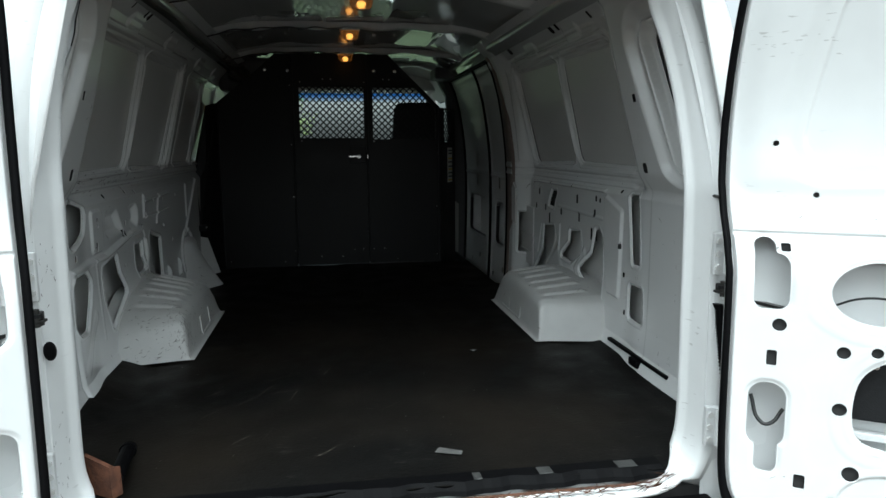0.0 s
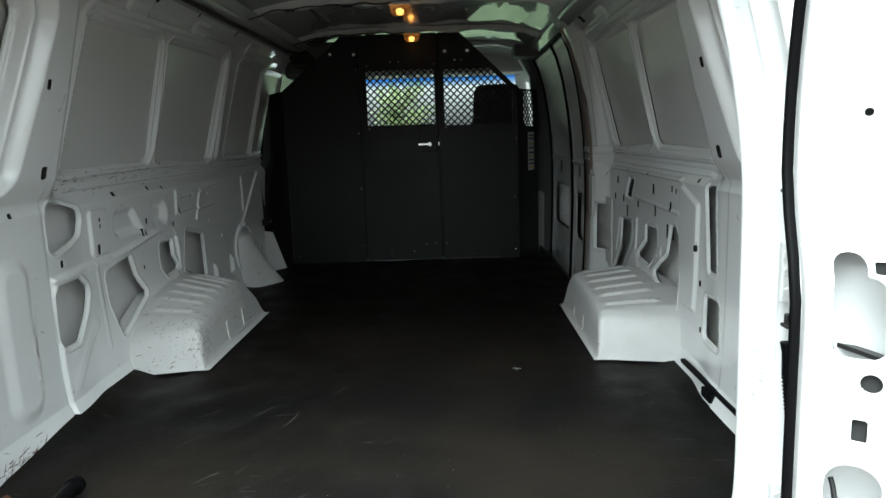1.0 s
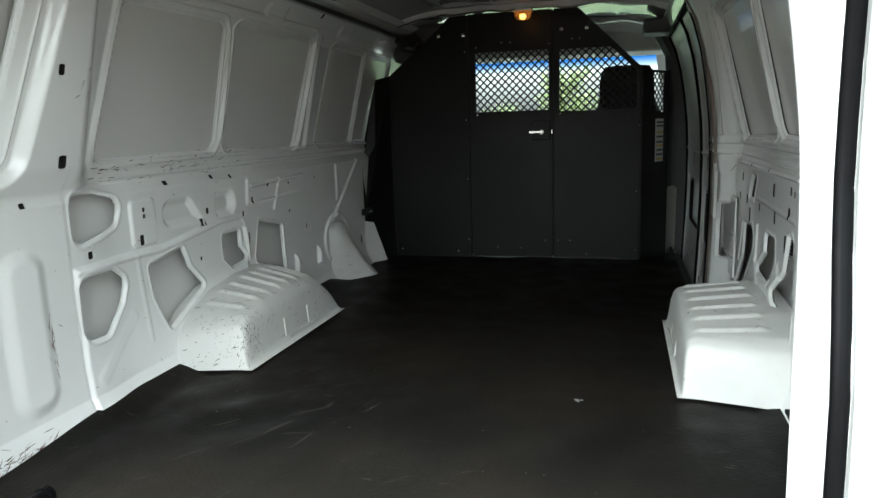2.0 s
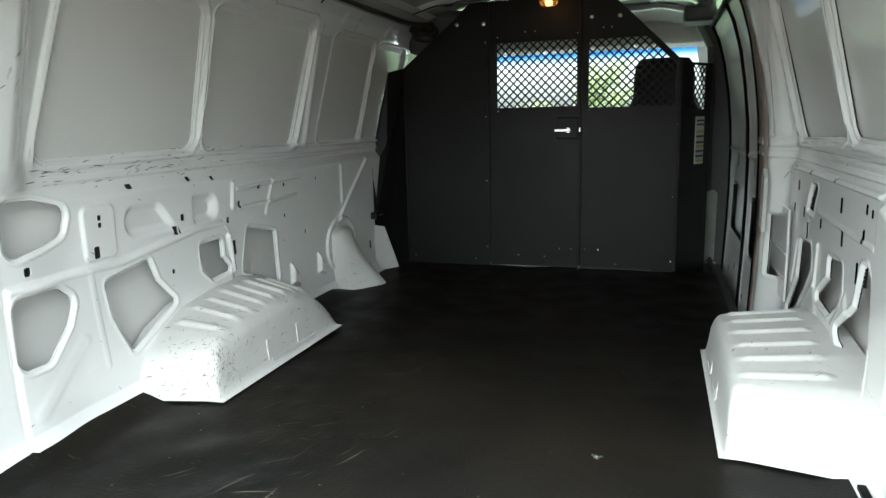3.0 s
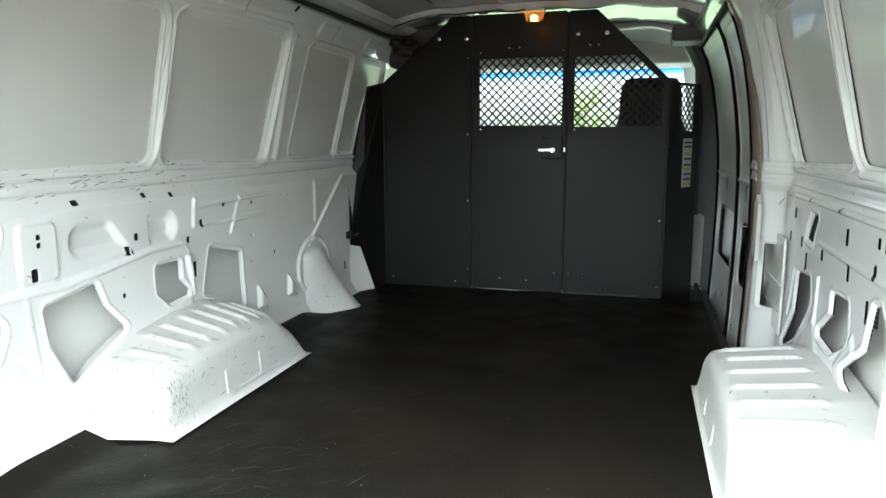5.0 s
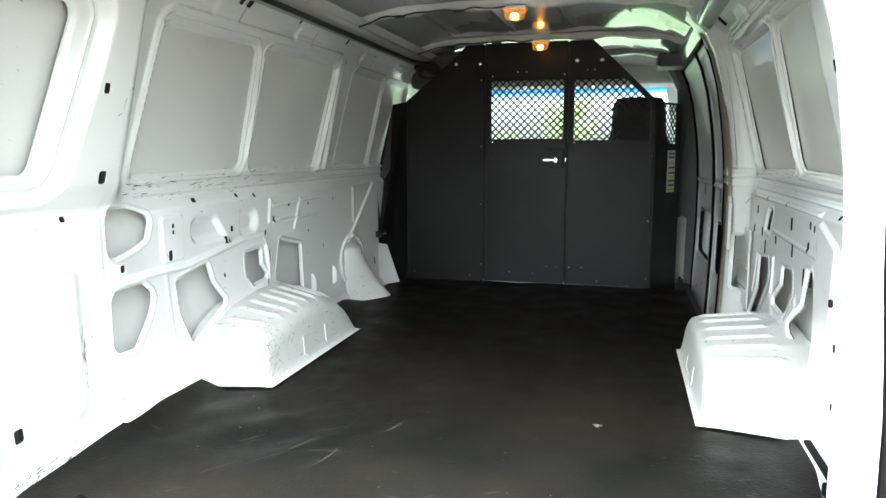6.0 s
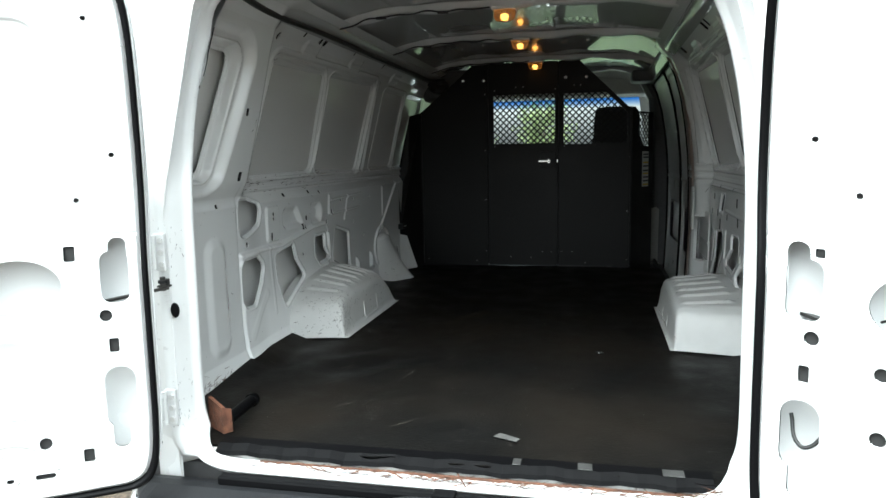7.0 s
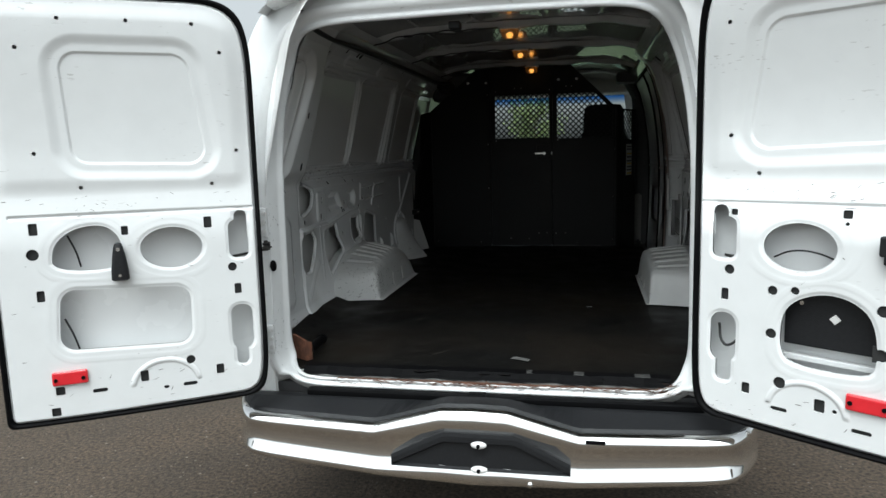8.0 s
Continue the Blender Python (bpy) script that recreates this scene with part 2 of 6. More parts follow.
def sheet(name, aa, bb, offset, place, holes, material, parent=None, label="", lip=0.010, smooth=True):
    """Pressed sheet metal: a grid over (a, b), pushed by offset, laid in space by place(a, b, off), pierced by holes, whose rims turn back by lip."""
    a, b = np.meshgrid(aa, bb, indexing="ij")
    cell = min(aa[1] - aa[0], bb[1] - bb[0])
    na, nb = len(aa), len(bb)
    keep = np.ones((na - 1, nb - 1), bool)
    if holes:
        h = holes(a, b)
        e = 1e-4
        ga, gb = (holes(a + e, b) - holes(a - e, b)) / (2 * e), (holes(a, b + e) - holes(a, b - e)) / (2 * e)
        mid = lambda v: (v[1:, 1:] + v[:-1, 1:] + v[1:, :-1] + v[:-1, :-1]) / 4
        keep = mid(h) > 0
        kept, gone = np.zeros(a.shape, bool), np.zeros(a.shape, bool)
        for di in (slice(0, -1), slice(1, None)):
            for dj in (slice(0, -1), slice(1, None)):
                kept[di, dj] |= keep
                gone[di, dj] |= ~keep
        near = kept & gone & (np.abs(h) < 1.5 * cell)
        a, b = a.copy(), b.copy()
        pa, pb, ph, pga, pgb = a[near], b[near], h[near], ga[near], gb[near]
        for _ in range(3):
            g2 = np.maximum(pga * pga + pgb * pgb, 0.2)
            pa, pb = pa - ph * pga / g2, pb - ph * pgb / g2
            ph = holes(pa, pb)
            pga, pgb = (holes(pa + e, pb) - holes(pa - e, pb)) / (2 * e), (holes(pa, pb + e) - holes(pa, pb - e)) / (2 * e)
        a[near], b[near], ga[near], gb[near] = pa, pb, pga, pgb
    spot = lambda p, q: np.stack(np.broadcast_arrays(*place(p, q, offset(p, q))), -1)
    off = offset(a, b)
    verts = np.stack(np.broadcast_arrays(*place(a, b, off)), -1).reshape(-1, 3)
    back = np.stack(np.broadcast_arrays(*place(a, b, off - lip)), -1).reshape(-1, 3)
    # normals straight from the shape, so that thin cells at the rims do not disturb the shading
    e = 0.3 * cell
    ta, tb = spot(a + e, b) - spot(a - e, b), spot(a, b + e) - spot(a, b - e)
    normal = np.cross(ta, tb).reshape(-1, 3)
    normal /= np.maximum(np.linalg.norm(normal, axis=1), 1e-9)[:, None]
    if holes:
        inward = -(ga[..., None] * ta / np.linalg.norm(ta, axis=-1, keepdims=True) + gb[..., None] * tb / np.linalg.norm(tb, axis=-1, keepdims=True)).reshape(-1, 3)
        inward /= np.maximum(np.linalg.norm(inward, axis=1), 1e-9)[:, None]
        inward[np.linalg.norm(inward, axis=1) < 0.5] = (0, 0, 1)
    else:
        inward = normal
    idx = np.arange(na * nb).reshape(na, nb)
    quads = np.stack([idx[:-1, :-1], idx[1:, :-1], idx[1:, 1:], idx[:-1, 1:]], -1)[keep]
    pad = np.zeros((na + 1, nb + 1), bool)
    pad[1:-1, 1:-1] = keep
    walls = []
    for i, j in zip(*np.nonzero(pad[1:-1, :-1] != pad[1:-1, 1:])):
        walls.append((idx[i, j], idx[i + 1, j]))
    for i, j in zip(*np.nonzero(pad[:-1, 1:-1] != pad[1:, 1:-1])):
        walls.append((idx[i, j], idx[i, j + 1]))
    walls = np.array(walls).reshape(-1, 2)
    n1 = na * nb
    rims = np.stack([walls[:, 0] + n1, walls[:, 1] + n1, walls[:, 1] + 2 * n1, walls[:, 0] + 2 * n1], -1)
    allv, alln = np.concatenate([verts, verts, back]), np.concatenate([normal, inward, inward])
    faces = np.concatenate([quads, rims]) if len(rims) else quads
    used, inv = np.unique(faces, return_inverse=True)
    mesh = bpy.data.meshes.new(name)
    mesh.from_pydata(allv[used].tolist(), [], inv.reshape(-1, 4).tolist())
    # faces turned the way the normals point
    mesh.update()
    ob = link_mesh(name, mesh, material, parent, label, smooth)
    if smooth:
        first_n = np.array(mesh.polygons[len(quads) // 2].normal)
        sign = 1.0 if first_n @ alln[used][inv.reshape(-1, 4)[len(quads) // 2, 0]] > 0 else -1.0
        mesh.normals_split_custom_set_from_vertices((sign * alln[used]).tolist())
    return ob


# ---- the van's shell ----
FLOOR, BACK, BULK = 0.70, -0.45, 2.76


def side_x(z):
    """Half the inner width of the load space at height z."""
    return np.interp(z, [0.66, 0.70, 0.76, 0.85, 1.0, 1.30, 1.335, 1.40, 1.85, 1.93, 2.00, 2.04], [0.90, 0.905, 0.93, 0.937, 0.94, 0.94, 0.964, 0.962, 0.855, 0.81, 0.735, 0.64])


def pillar_x(z):
    """The smoother line of the side doors and their pillar."""
    return np.interp(z, [0.43, 0.70, 0.90, 1.10, 1.30, 1.45, 1.60, 1.75, 1.88, 1.96, 2.04], [0.85, 0.860, 0.868, 0.872, 0.870, 0.862, 0.845, 0.820, 0.785, 0.745, 0.66])


def skin_x(z):
    return np.interp(z, [0.30, 0.45, 0.80, 1.0, 1.30, 1.42, 1.85, 1.93, 2.02, 2.07, 2.10], [0.90, 0.98, 1.0, 1.0, 0.995, 0.974, 0.868, 0.830, 0.762, 0.68, 0.5])


def rear_taper(y, reach=0.27):
    """How far the body's rear corner draws in."""
    return reach * step(-y, 0.02, 0.50) ** 1.3


def rear_lean(z):
    """The upper half of the body's rear end leans forward."""
    return np.interp(z, [1.38, 1.75, 1.92, 2.1], [0.0, 0.080, 0.112, 0.125])


def post_x(z):
    """The rear pillar's face runs smooth past the belt, inboard of the side wall."""
    return np.interp(z, [1.25, 1.32, 1.41, 1.63, 1.85, 1.93, 2.0, 2.04], [0.924, 0.905, 0.883, 0.822, 0.768, 0.745, 0.70, 0.63])


def quarter_window(a, b):
    return d_poly(a, b, [(-0.36, 1.43), (-0.30, 1.815), (0.142, 1.815), (0.066, 1.43)], 0.03)


def pillar_inset(y, z):
    """The rear pillar stands proud of the side wall and steps down twice round the quarter window."""
    proud = np.maximum(side_x(z) - post_x(z) - 0.016, 0) * step(z, 1.27, 1.40) * (1 - step(y, 0.30, 0.415)) * (1 - step(-y, 0.10, 0.34))
    d = quarter_window(y, z)
    down = 0.50 * (1 - step(d, 0.046, 0.076)) + 0.42 * (1 - step(d, 0.010, 0.030))
    panel = 0.002 * (1 - step(y, 0.268, 0.284)) * (1 - step(z, 1.34, 1.40))
    return proud * (1 - down) + panel + 0.016 * step(-y, -0.5, -0.32)


def small_holes(a, b, pts):
    d = np.full(a.shape, 1.0)
    for y, z, w, h in pts:
        w, h = max(1.2 * w, 0.007), max(1.2 * h, 0.007)
        d = np.minimum(d, d_box(a, b, y - w, y + w, z - h, z + h, min(w, h) * 0.5))
    return d


def upper_windows(a, b, front, quarter=True):
    """The blanked window panels' openings in the inner frame."""
    d = np.minimum(d_poly(a, b, [(0.455, 1.425), (0.52, 1.825), (1.035, 1.832), (1.05, 1.432)], 0.035),
                   d_poly(a, b, [(1.125, 1.432), (1.118, 1.832), (1.735, 1.842), (1.70, 1.415)], 0.035))
    if front:
        d = np.minimum(d, d_poly(a, b, [(1.945, 1.425), (1.975, 1.845), (2.385, 1.842), (2.372, 1.418)], 0.03))
        d = np.minimum(d, d_poly(a, b, [(2.44, 1.425), (2.45, 1.84), (2.80, 1.84), (2.80, 1.418)], 0.03))
    if quarter:
        d = np.minimum(d, quarter_window(a, b))
    return d


def shared_relief(a, b, reach=0.27):
    """Pressed beads that both sides have."""
    off = rear_taper(a, reach) + pillar_inset(a, b)
    belt = step(b, 1.325, 1.335) * (1 - step(b, 1.405, 1.42))
    off += belt * 0.006 * (ridge(b - 1.352, 0.012) + ridge(b - 1.392, 0.012)) * step(a, 0.42, 0.5)
    frame_d = d_poly(a, b, [(0.42, 1.405), (0.49, 1.855), (1.765, 1.868), (1.74, 1.40)], 0.05)
    off += 0.010 * ridge(frame_d, 0.018) * step(b, 1.36, 1.41)
    off += 0.013 * ridge(a - 1.815 + 0.04 * (b - 1.4), 0.032) * step(b, 1.38, 1.42) * (1 - step(b, 1.86, 1.90))
    off += 0.006 * ridge(a - 1.085, 0.016) * step(b, 1.43, 1.46) * (1 - step(b, 1.80, 1.83))
    for y in (0.7, 1.25, 1.95, 2.45):
        off += 0.010 * (1 - step(d_box(a, b, y, y + 0.16, 1.90, 1.95, 0.02), -0.015, 0.008))
    return off


def rolled(h, w=0.013, depth=0.007):
    """The soft turned edge round an opening."""
    return -depth * (1 - step(h, 0, 0.7 * w)) + 0.0022 * ridge(h - w * 0.95, w * 0.55)


def window_edge(h):
    """Two pressed steps round each blanked window."""
    return -0.007 * (1 - step(h, 0.003, 0.010)) - 0.005 * (1 - step(h, 0.014, 0.019)) + 0.004 * ridge(h - 0.027, 0.008)


L_POLYS = (
    ((0.305, 1.30), (0.40, 1.315), (0.495, 1.272), (0.485, 1.235), (0.42, 1.20), (0.305, 1.20)),
    ((0.30, 1.08), (0.44, 1.085), (0.475, 1.055), (0.462, 1.0), (0.36, 0.915), (0.30, 0.925)),
    ((0.60, 1.065), (0.767, 1.095), (0.80, 1.02), (0.868, 0.945), (0.672, 0.852), (0.61, 0.97)),
    ((1.018, 1.095), (1.123, 1.098), (1.13, 1.03), (1.168, 0.985), (1.071, 0.972), (1.018, 1.02)),
    ((1.312, 1.108), (1.494, 1.068), (1.498, 0.872), (1.36, 0.925), (1.268, 0.965)),
)
L_SMALL = [(0.25, 1.41, 0.012, 0.014), (0.354, 1.148, 0.009, 0.009), (0.581, 1.153, 0.009, 0.014), (-0.041, 0.816, 0.012, 0.014),
           (0.741, 1.316, 0.011, 0.006), (1.006, 1.316, 0.009, 0.006), (1.126, 1.309, 0.008, 0.006), (1.192, 1.156, 0.008, 0.009), (1.266, 1.202, 0.008, 0.011),
           (1.401, 1.253, 0.008, 0.006), (1.588, 1.245, 0.007, 0.006), (0.873, 1.04, 0.006, 0.006), (0.913, 1.162, 0.008, 0.011),
           (1.218, 1.053, 0.010, 0.022), (1.645, 0.847, 0.009, 0.018), (1.888, 0.847, 0.009, 0.018), (2.43, 0.854, 0.008, 0.018), (0.218, 1.634, 0.009, 0.011), (0.146, 1.309, 0.008, 0.006)]
L_MORE = [(0.60, 1.245, 0.006, 0.006), (0.60, 1.225, 0.005, 0.005), (1.745, 1.03, 0.006, 0.008), (1.865, 1.247, 0.006, 0.006), (2.138, 1.249, 0.006, 0.006), (1.581, 1.121, 0.006, 0.006)]
L_RAIL = [(0.815, 1.962, 0.011, 0.011), (0.862, 1.968, 0.014, 0.016), (0.649, 1.964, 0.007, 0.009), (1.228, 1.968, 0.007, 0.009), (1.705, 1.962, 0.009, 0.010), (0.46, 1.93, 0.007, 0.01), (0.952, 1.198, 0.008, 0.009)]


def left_holes(a, b):
    d = np.minimum(upper_windows(a, b, True), small_holes(a, b, L_SMALL + L_MORE + L_RAIL))
    for i, p in enumerate(L_POLYS):
        d = np.minimum(d, d_poly(a, b, p, 0.030 if i < 2 else 0.012))
    return d


def left_relief(a, b):
    off = shared_relief(a, b)
    big = np.minimum.reduce([d_poly(a, b, p, 0.030 if i < 2 else 0.012) for i, p in enumerate(L_POLYS)])
    off += rolled(big) + window_edge(upper_windows(a, b, True))
    off -= 0.022 * (1 - step(d_box(a, b, 0.70, 1.14, 1.165, 1.262, 0.045), -0.03, 0.006)) * (1 - 0.95 * (1 - step(d_poly(a, b, [(0.835, 1.262), (0.925, 1.15), (1.02, 1.15), (1.02, 1.275), (0.86, 1.275)]), -0.016, 0.004)))
    off += 0.011 * (1 - step(d_box(a, b, 0.045, 0.185, 0.78, 1.20, 0.06), -0.035, 0.008))
    off += 0.008 * ridge(d_line(a, b, 1.235, 1.28, 1.225, 1.20), 0.016) + 0.007 * ridge(d_line(a, b, 1.50, 1.27, 1.44, 1.15), 0.012)
    off += 0.006 * ridge(d_line(a, b, 1.26, 1.26, 1.72, 1.27), 0.010) + 0.006 * ridge(d_line(a, b, 1.26, 1.19, 1.68, 1.195), 0.009)
    shoulder = np.interp(a, [0.28, 0.58, 0.66, 0.86, 1.0, 1.15, 1.2], [1.122, 1.120, 1.118, 1.142, 1.160, 1.162, 1.10])
    off += 0.011 * step(shoulder - b, -0.004, 0.010) * step(a, 0.28, 0.29) * (1 - step(a, 1.17, 1.21)) + 0.005 * ridge(shoulder - b - 0.008, 0.014) * step(a, 0.28, 0.29) * (1 - step(a, 1.17, 1.2))
    off += 0.002 * ridge(d_line(a, b, 0.33, 0.80, 0.50, 0.93), 0.03) + 0.002 * ridge(d_line(a, b, 0.545, 1.11, 0.57, 0.84), 0.014)
    off += 0.008 * (1 - step(d_box(a, b, 0.54, 0.66, 1.13, 1.28, 0.02), -0.008, 0.002)) + 0.012 * ridge(d_line(a, b, 1.17, 1.10, 1.20, 0.98), 0.018)
    off += 0.010 * ridge(d_line(a, b, 2.05, 1.02, 2.42, 1.30), 0.018) + 0.008 * ridge(d_line(a, b, 2.12, 1.28, 2.12, 1.12), 0.02)
    off += 0.016 * (1 - step(d_poly(a, b, [(1.59, 0.83), (1.60, 0.92), (1.66, 0.86), (1.66, 0.81)], 0.01), -0.02, 0.004))
    off += 0.016 * (1 - step(d_poly(a, b, [(1.83, 0.83), (1.84, 0.92), (1.90, 0.86), (1.90, 0.81)], 0.01), -0.02, 0.004))
    off += 0.011 * ridge(d_ell(a, b, 2.085, 0.915, 0.150, 0.125), 0.014) * step(b, 0.78, 0.86)
    off += 0.003 * (ridge(b - 1.385, 0.006) + ridge(b - 1.365, 0.006)) * step(a, 2.35, 2.42)
    return off


R_POLYS = (
    ((0.775, 1.145), (0.805, 1.14), (0.855, 1.03), (0.985, 0.94), (0.85, 0.845), (0.745, 0.86), (0.725, 1.0), (0.745, 1.12)),
    ((1.12, 1.10), (0.985, 1.10), (0.972, 1.03), (1.105, 0.955), (1.235, 0.968), (1.13, 1.035)),
    ((1.51, 1.082), (1.355, 1.088), (1.335, 1.045), (1.50, 0.885), (1.655, 0.822), (1.535, 0.945)),
)
R_SMALL = [(0.25, 1.41, 0.012, 0.014), (0.813, 1.267, 0.007, 0.010), (0.77, 1.262, 0.006, 0.008), (0.825, 1.205, 0.008, 0.014), (0.573, 1.311, 0.007, 0.006),
           (1.597, 1.25, 0.010, 0.014), (1.647, 1.173, 0.008, 0.012), (1.49, 1.176, 0.008, 0.014), (1.25, 1.174, 0.008, 0.013), (1.423, 1.128, 0.008, 0.022),
           (1.036, 1.25, 0.009, 0.017), (1.008, 1.172, 0.008, 0.018), (0.856, 1.115, 0.008, 0.022), (1.396, 1.304, 0.006, 0.005), (1.095, 1.305, 0.006, 0.006),
           (0.55, 1.105, 0.007, 0.009), (0.218, 1.634, 0.009, 0.011), (0.52, 1.0, 0.007, 0.008), (0.50, 0.86, 0.006, 0.008)]
R_RAIL = [(0.95, 1.965, 0.016, 0.016), (0.88, 1.965, 0.010, 0.014), (1.62, 1.962, 0.022, 0.014), (0.55, 1.95, 0.008, 0.010)]


def right_slots(a, b):
    d = d_poly(a, b, [(0.365, 1.062), (0.432, 1.055), (0.478, 1.302), (0.398, 1.305)], 0.015)
    d = np.minimum(d, d_poly(a, b, [(0.318, 0.862), (0.458, 0.856), (0.462, 0.968), (0.33, 0.978)], 0.015))
    d = np.minimum(d, d_poly(a, b, [(1.39, 1.266), (1.318, 1.264), (1.345, 1.225), (1.361, 1.187), (1.44, 1.193), (1.425, 1.225)], 0.004))
    return np.minimum(d, d_box(a, b, 1.705, 1.84, 0.90, 1.12, 0.006))


def right_holes(a, b):
    d = np.minimum(upper_windows(a, b, False), small_holes(a, b, R_SMALL + R_RAIL))
    for p in R_POLYS:
        d = np.minimum(d, d_poly(a, b, p, 0.012))
    return np.minimum(d, right_slots(a, b))


def right_relief(a, b):
    off = shared_relief(a, b, 0.215)
    off += 0.009 * (ridge(b - 1.375, 0.016) + ridge(b - 1.335, 0.014)) * step(a, 0.45, 0.5)
    big = np.minimum.reduce([d_poly(a, b, p, 0.012) for p in R_POLYS] + [right_slots(a, b)])
    off += rolled(big) + window_edge(upper_windows(a, b, False))
    # the door pillar runs smooth past the belt
    off += (side_x(b) - pillar_x(b)) * step(a, 1.745, 1.89)
    off += 0.010 * (1 - step(d_poly(a, b, [(0.56, 0.90), (0.545, 1.245), (0.70, 1.29), (0.71, 1.10), (0.66, 0.90)], 0.02), -0.012, 0.004))
    off += 0.010 * ridge(d_line(a, b, 0.72, 1.305, 1.62, 1.305), 0.010) + 0.003 * ridge(d_line(a, b, 0.74, 1.19, 1.30, 1.20), 0.010)
    off += 0.006 * ridge(d_line(a, b, 1.26, 1.11, 1.27, 0.99), 0.009) + 0.005 * ridge(d_line(a, b, 1.555, 1.08, 1.61, 0.93), 0.010)
    off += 0.005 * (1 - step(d_poly(a, b, [(1.28, 1.02), (1.45, 0.88), (1.30, 0.80), (1.20, 0.90)], 0.02), -0.03, 0.004))
    off += 0.005 * (1 - step(d_poly(a, b, [(0.93, 1.05), (1.06, 0.93), (1.0, 0.86), (0.90, 1.0)], 0.015), -0.02, 0.004))
    for z in (1.865, 1.885, 1.905, 1.925):
        off += 0.005 * ridge(b - z, 0.008) * step(a, 0.55, 0.6) * (1 - step(a, 1.6, 1.66))
    return off


def swept(a, b):
    """Moves the rear ends of the walls with the leaning rear frame."""
    return a + rear_lean(b) * (1 - step(a, -0.42, -0.05))


def lay_left(a, b, off):
    return -(side_x(b) - off), swept(a, b), b


def lay_right(a, b, off):
    return side_x(b) - off, swept(a, b), b


GRID = 0.0039
wall_left = sheet("wall_left", np.arange(-0.35, 2.90, GRID), np.arange(0.66, 2.035, GRID), left_relief, lay_left, left_holes, PAINT, lip=0.003)
tagged(wall_left, "white painted pressed-steel van side wall with cut-outs and scuffs", "wall", kind="structure")
wall_right = sheet("wall_right", np.arange(-0.35, 1.985, GRID), np.arange(0.66, 2.035, GRID), right_relief, lay_right, right_holes, PAINT, lip=0.003)
tagged(wall_right, "white painted pressed-steel van side wall with slots and holes", "wall", kind="structure")

# outer body panels behind the inner walls
for side, y1, name in ((-1, 3.40, "outer_panel_left"), (1, 3.40, "outer_panel_right")):
    zs = np.concatenate([np.linspace(0.47, 1.3, 12), np.linspace(1.33, 2.10, 26)])
    ys = np.linspace(-0.43, y1, 60)
    lay = lambda a, b, off, s=side: (s * (skin_x(b) - off), a, b)
    ob = sheet(name, ys, zs, lambda a, b, r=(0.27 if side < 0 else 0.215): rear_taper(a, r) + 0.0 * b, lay, None, SKIN, lip=-0.004)
    tagged(ob, "white outer side panel of the van's body", "body panel", kind="structure")

# unseen strips added under both walls to keep light out of their cavities
for s, y1 in ((-1, 2.9), (1, 1.98)):
    tagged(part("wall_base", box(min(s * 0.895, s * 1.0), max(s * 0.895, s * 1.0), -0.42, y1, 0.60, 0.662), SKIN), "white strip added to close the side wall's cavity against light", "wall base", "wall bases", "structure")


def shade_cups(wall, pts, relief, lay):
    """Black cups as painted shade behind the small fixing holes, parts of their wall."""
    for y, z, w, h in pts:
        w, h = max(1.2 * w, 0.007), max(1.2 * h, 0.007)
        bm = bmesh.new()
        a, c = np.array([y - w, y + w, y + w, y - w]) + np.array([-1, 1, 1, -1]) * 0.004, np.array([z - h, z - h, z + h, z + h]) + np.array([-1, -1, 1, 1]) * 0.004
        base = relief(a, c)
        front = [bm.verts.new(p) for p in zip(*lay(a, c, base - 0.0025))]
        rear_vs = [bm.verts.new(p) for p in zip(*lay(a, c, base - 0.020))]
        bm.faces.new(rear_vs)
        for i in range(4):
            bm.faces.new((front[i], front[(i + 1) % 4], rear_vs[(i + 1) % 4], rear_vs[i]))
        part("socket", bm, HOLE_SHADE, wall)


shade_cups(wall_left, L_SMALL + L_MORE + L_RAIL, left_relief, lay_left)
shade_cups(wall_right, R_SMALL + R_RAIL + [(1.378, 1.226, 0.055, 0.035)], right_relief, lay_right)

# added black plate that paints the shade seen through the slot
tagged(part("slot_backing", box(0.958, 0.962, 1.28, 1.48, 1.165, 1.295), HOLE_SHADE), "black plate standing in for the shade behind the side wall's slot", "cavity", kind="structure")

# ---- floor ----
sub = part("floor", join(box(-0.93, 0.785, -0.402, 2.80, 0.655, 0.688), box(0.785, 0.93, -0.402, 1.90, 0.655, 0.688)), PAINT_SCUFFED_DIMMED)
tagged(sub, "white painted steel load floor under the mat", "floor", kind="structure")


def mat_relief(a, b):
    w = 0.0035 * np.sin(7.1 * a + 2.3 * b) * np.sin(5.3 * b - 1.7 * a) + 0.002 * np.sin(19 * a + 3 * b)
    lump = 0.006 * np.exp(-((a + 0.35) ** 2 + (b - 0.25) ** 2) / 0.02) + 0.0
    folds = 0.008 * np.sin(21 * a - 15 * b + 1.5 * np.sin(6 * b)) * (0.6 + 0.4 * np.sin(9 * b + 4 * a)) * np.exp(-((a + 0.5) ** 2 / 0.11 + (b - 0.15) ** 2 / 0.14))
    curl = 0.035 * step(-a, 0.80, 0.925) * step(b, -0.15, 0.35) * (1 - step(b, 1.9, 2.1)) + 0.012 * step(a, 0.84, 0.925)
    return 0.6 * w + lump + folds + curl


def mat_cut(a, b):
    # the step well by the side doors, and the ragged rear edge
    well = d_box(a, b, 0.79, 1.2, 1.92, 3.4, 0.05)
    edge = b + 0.405 + 0.006 * np.sin(23 * a) + 0.004 * np.sin(61 * a + 1)
    return np.minimum(well, edge)


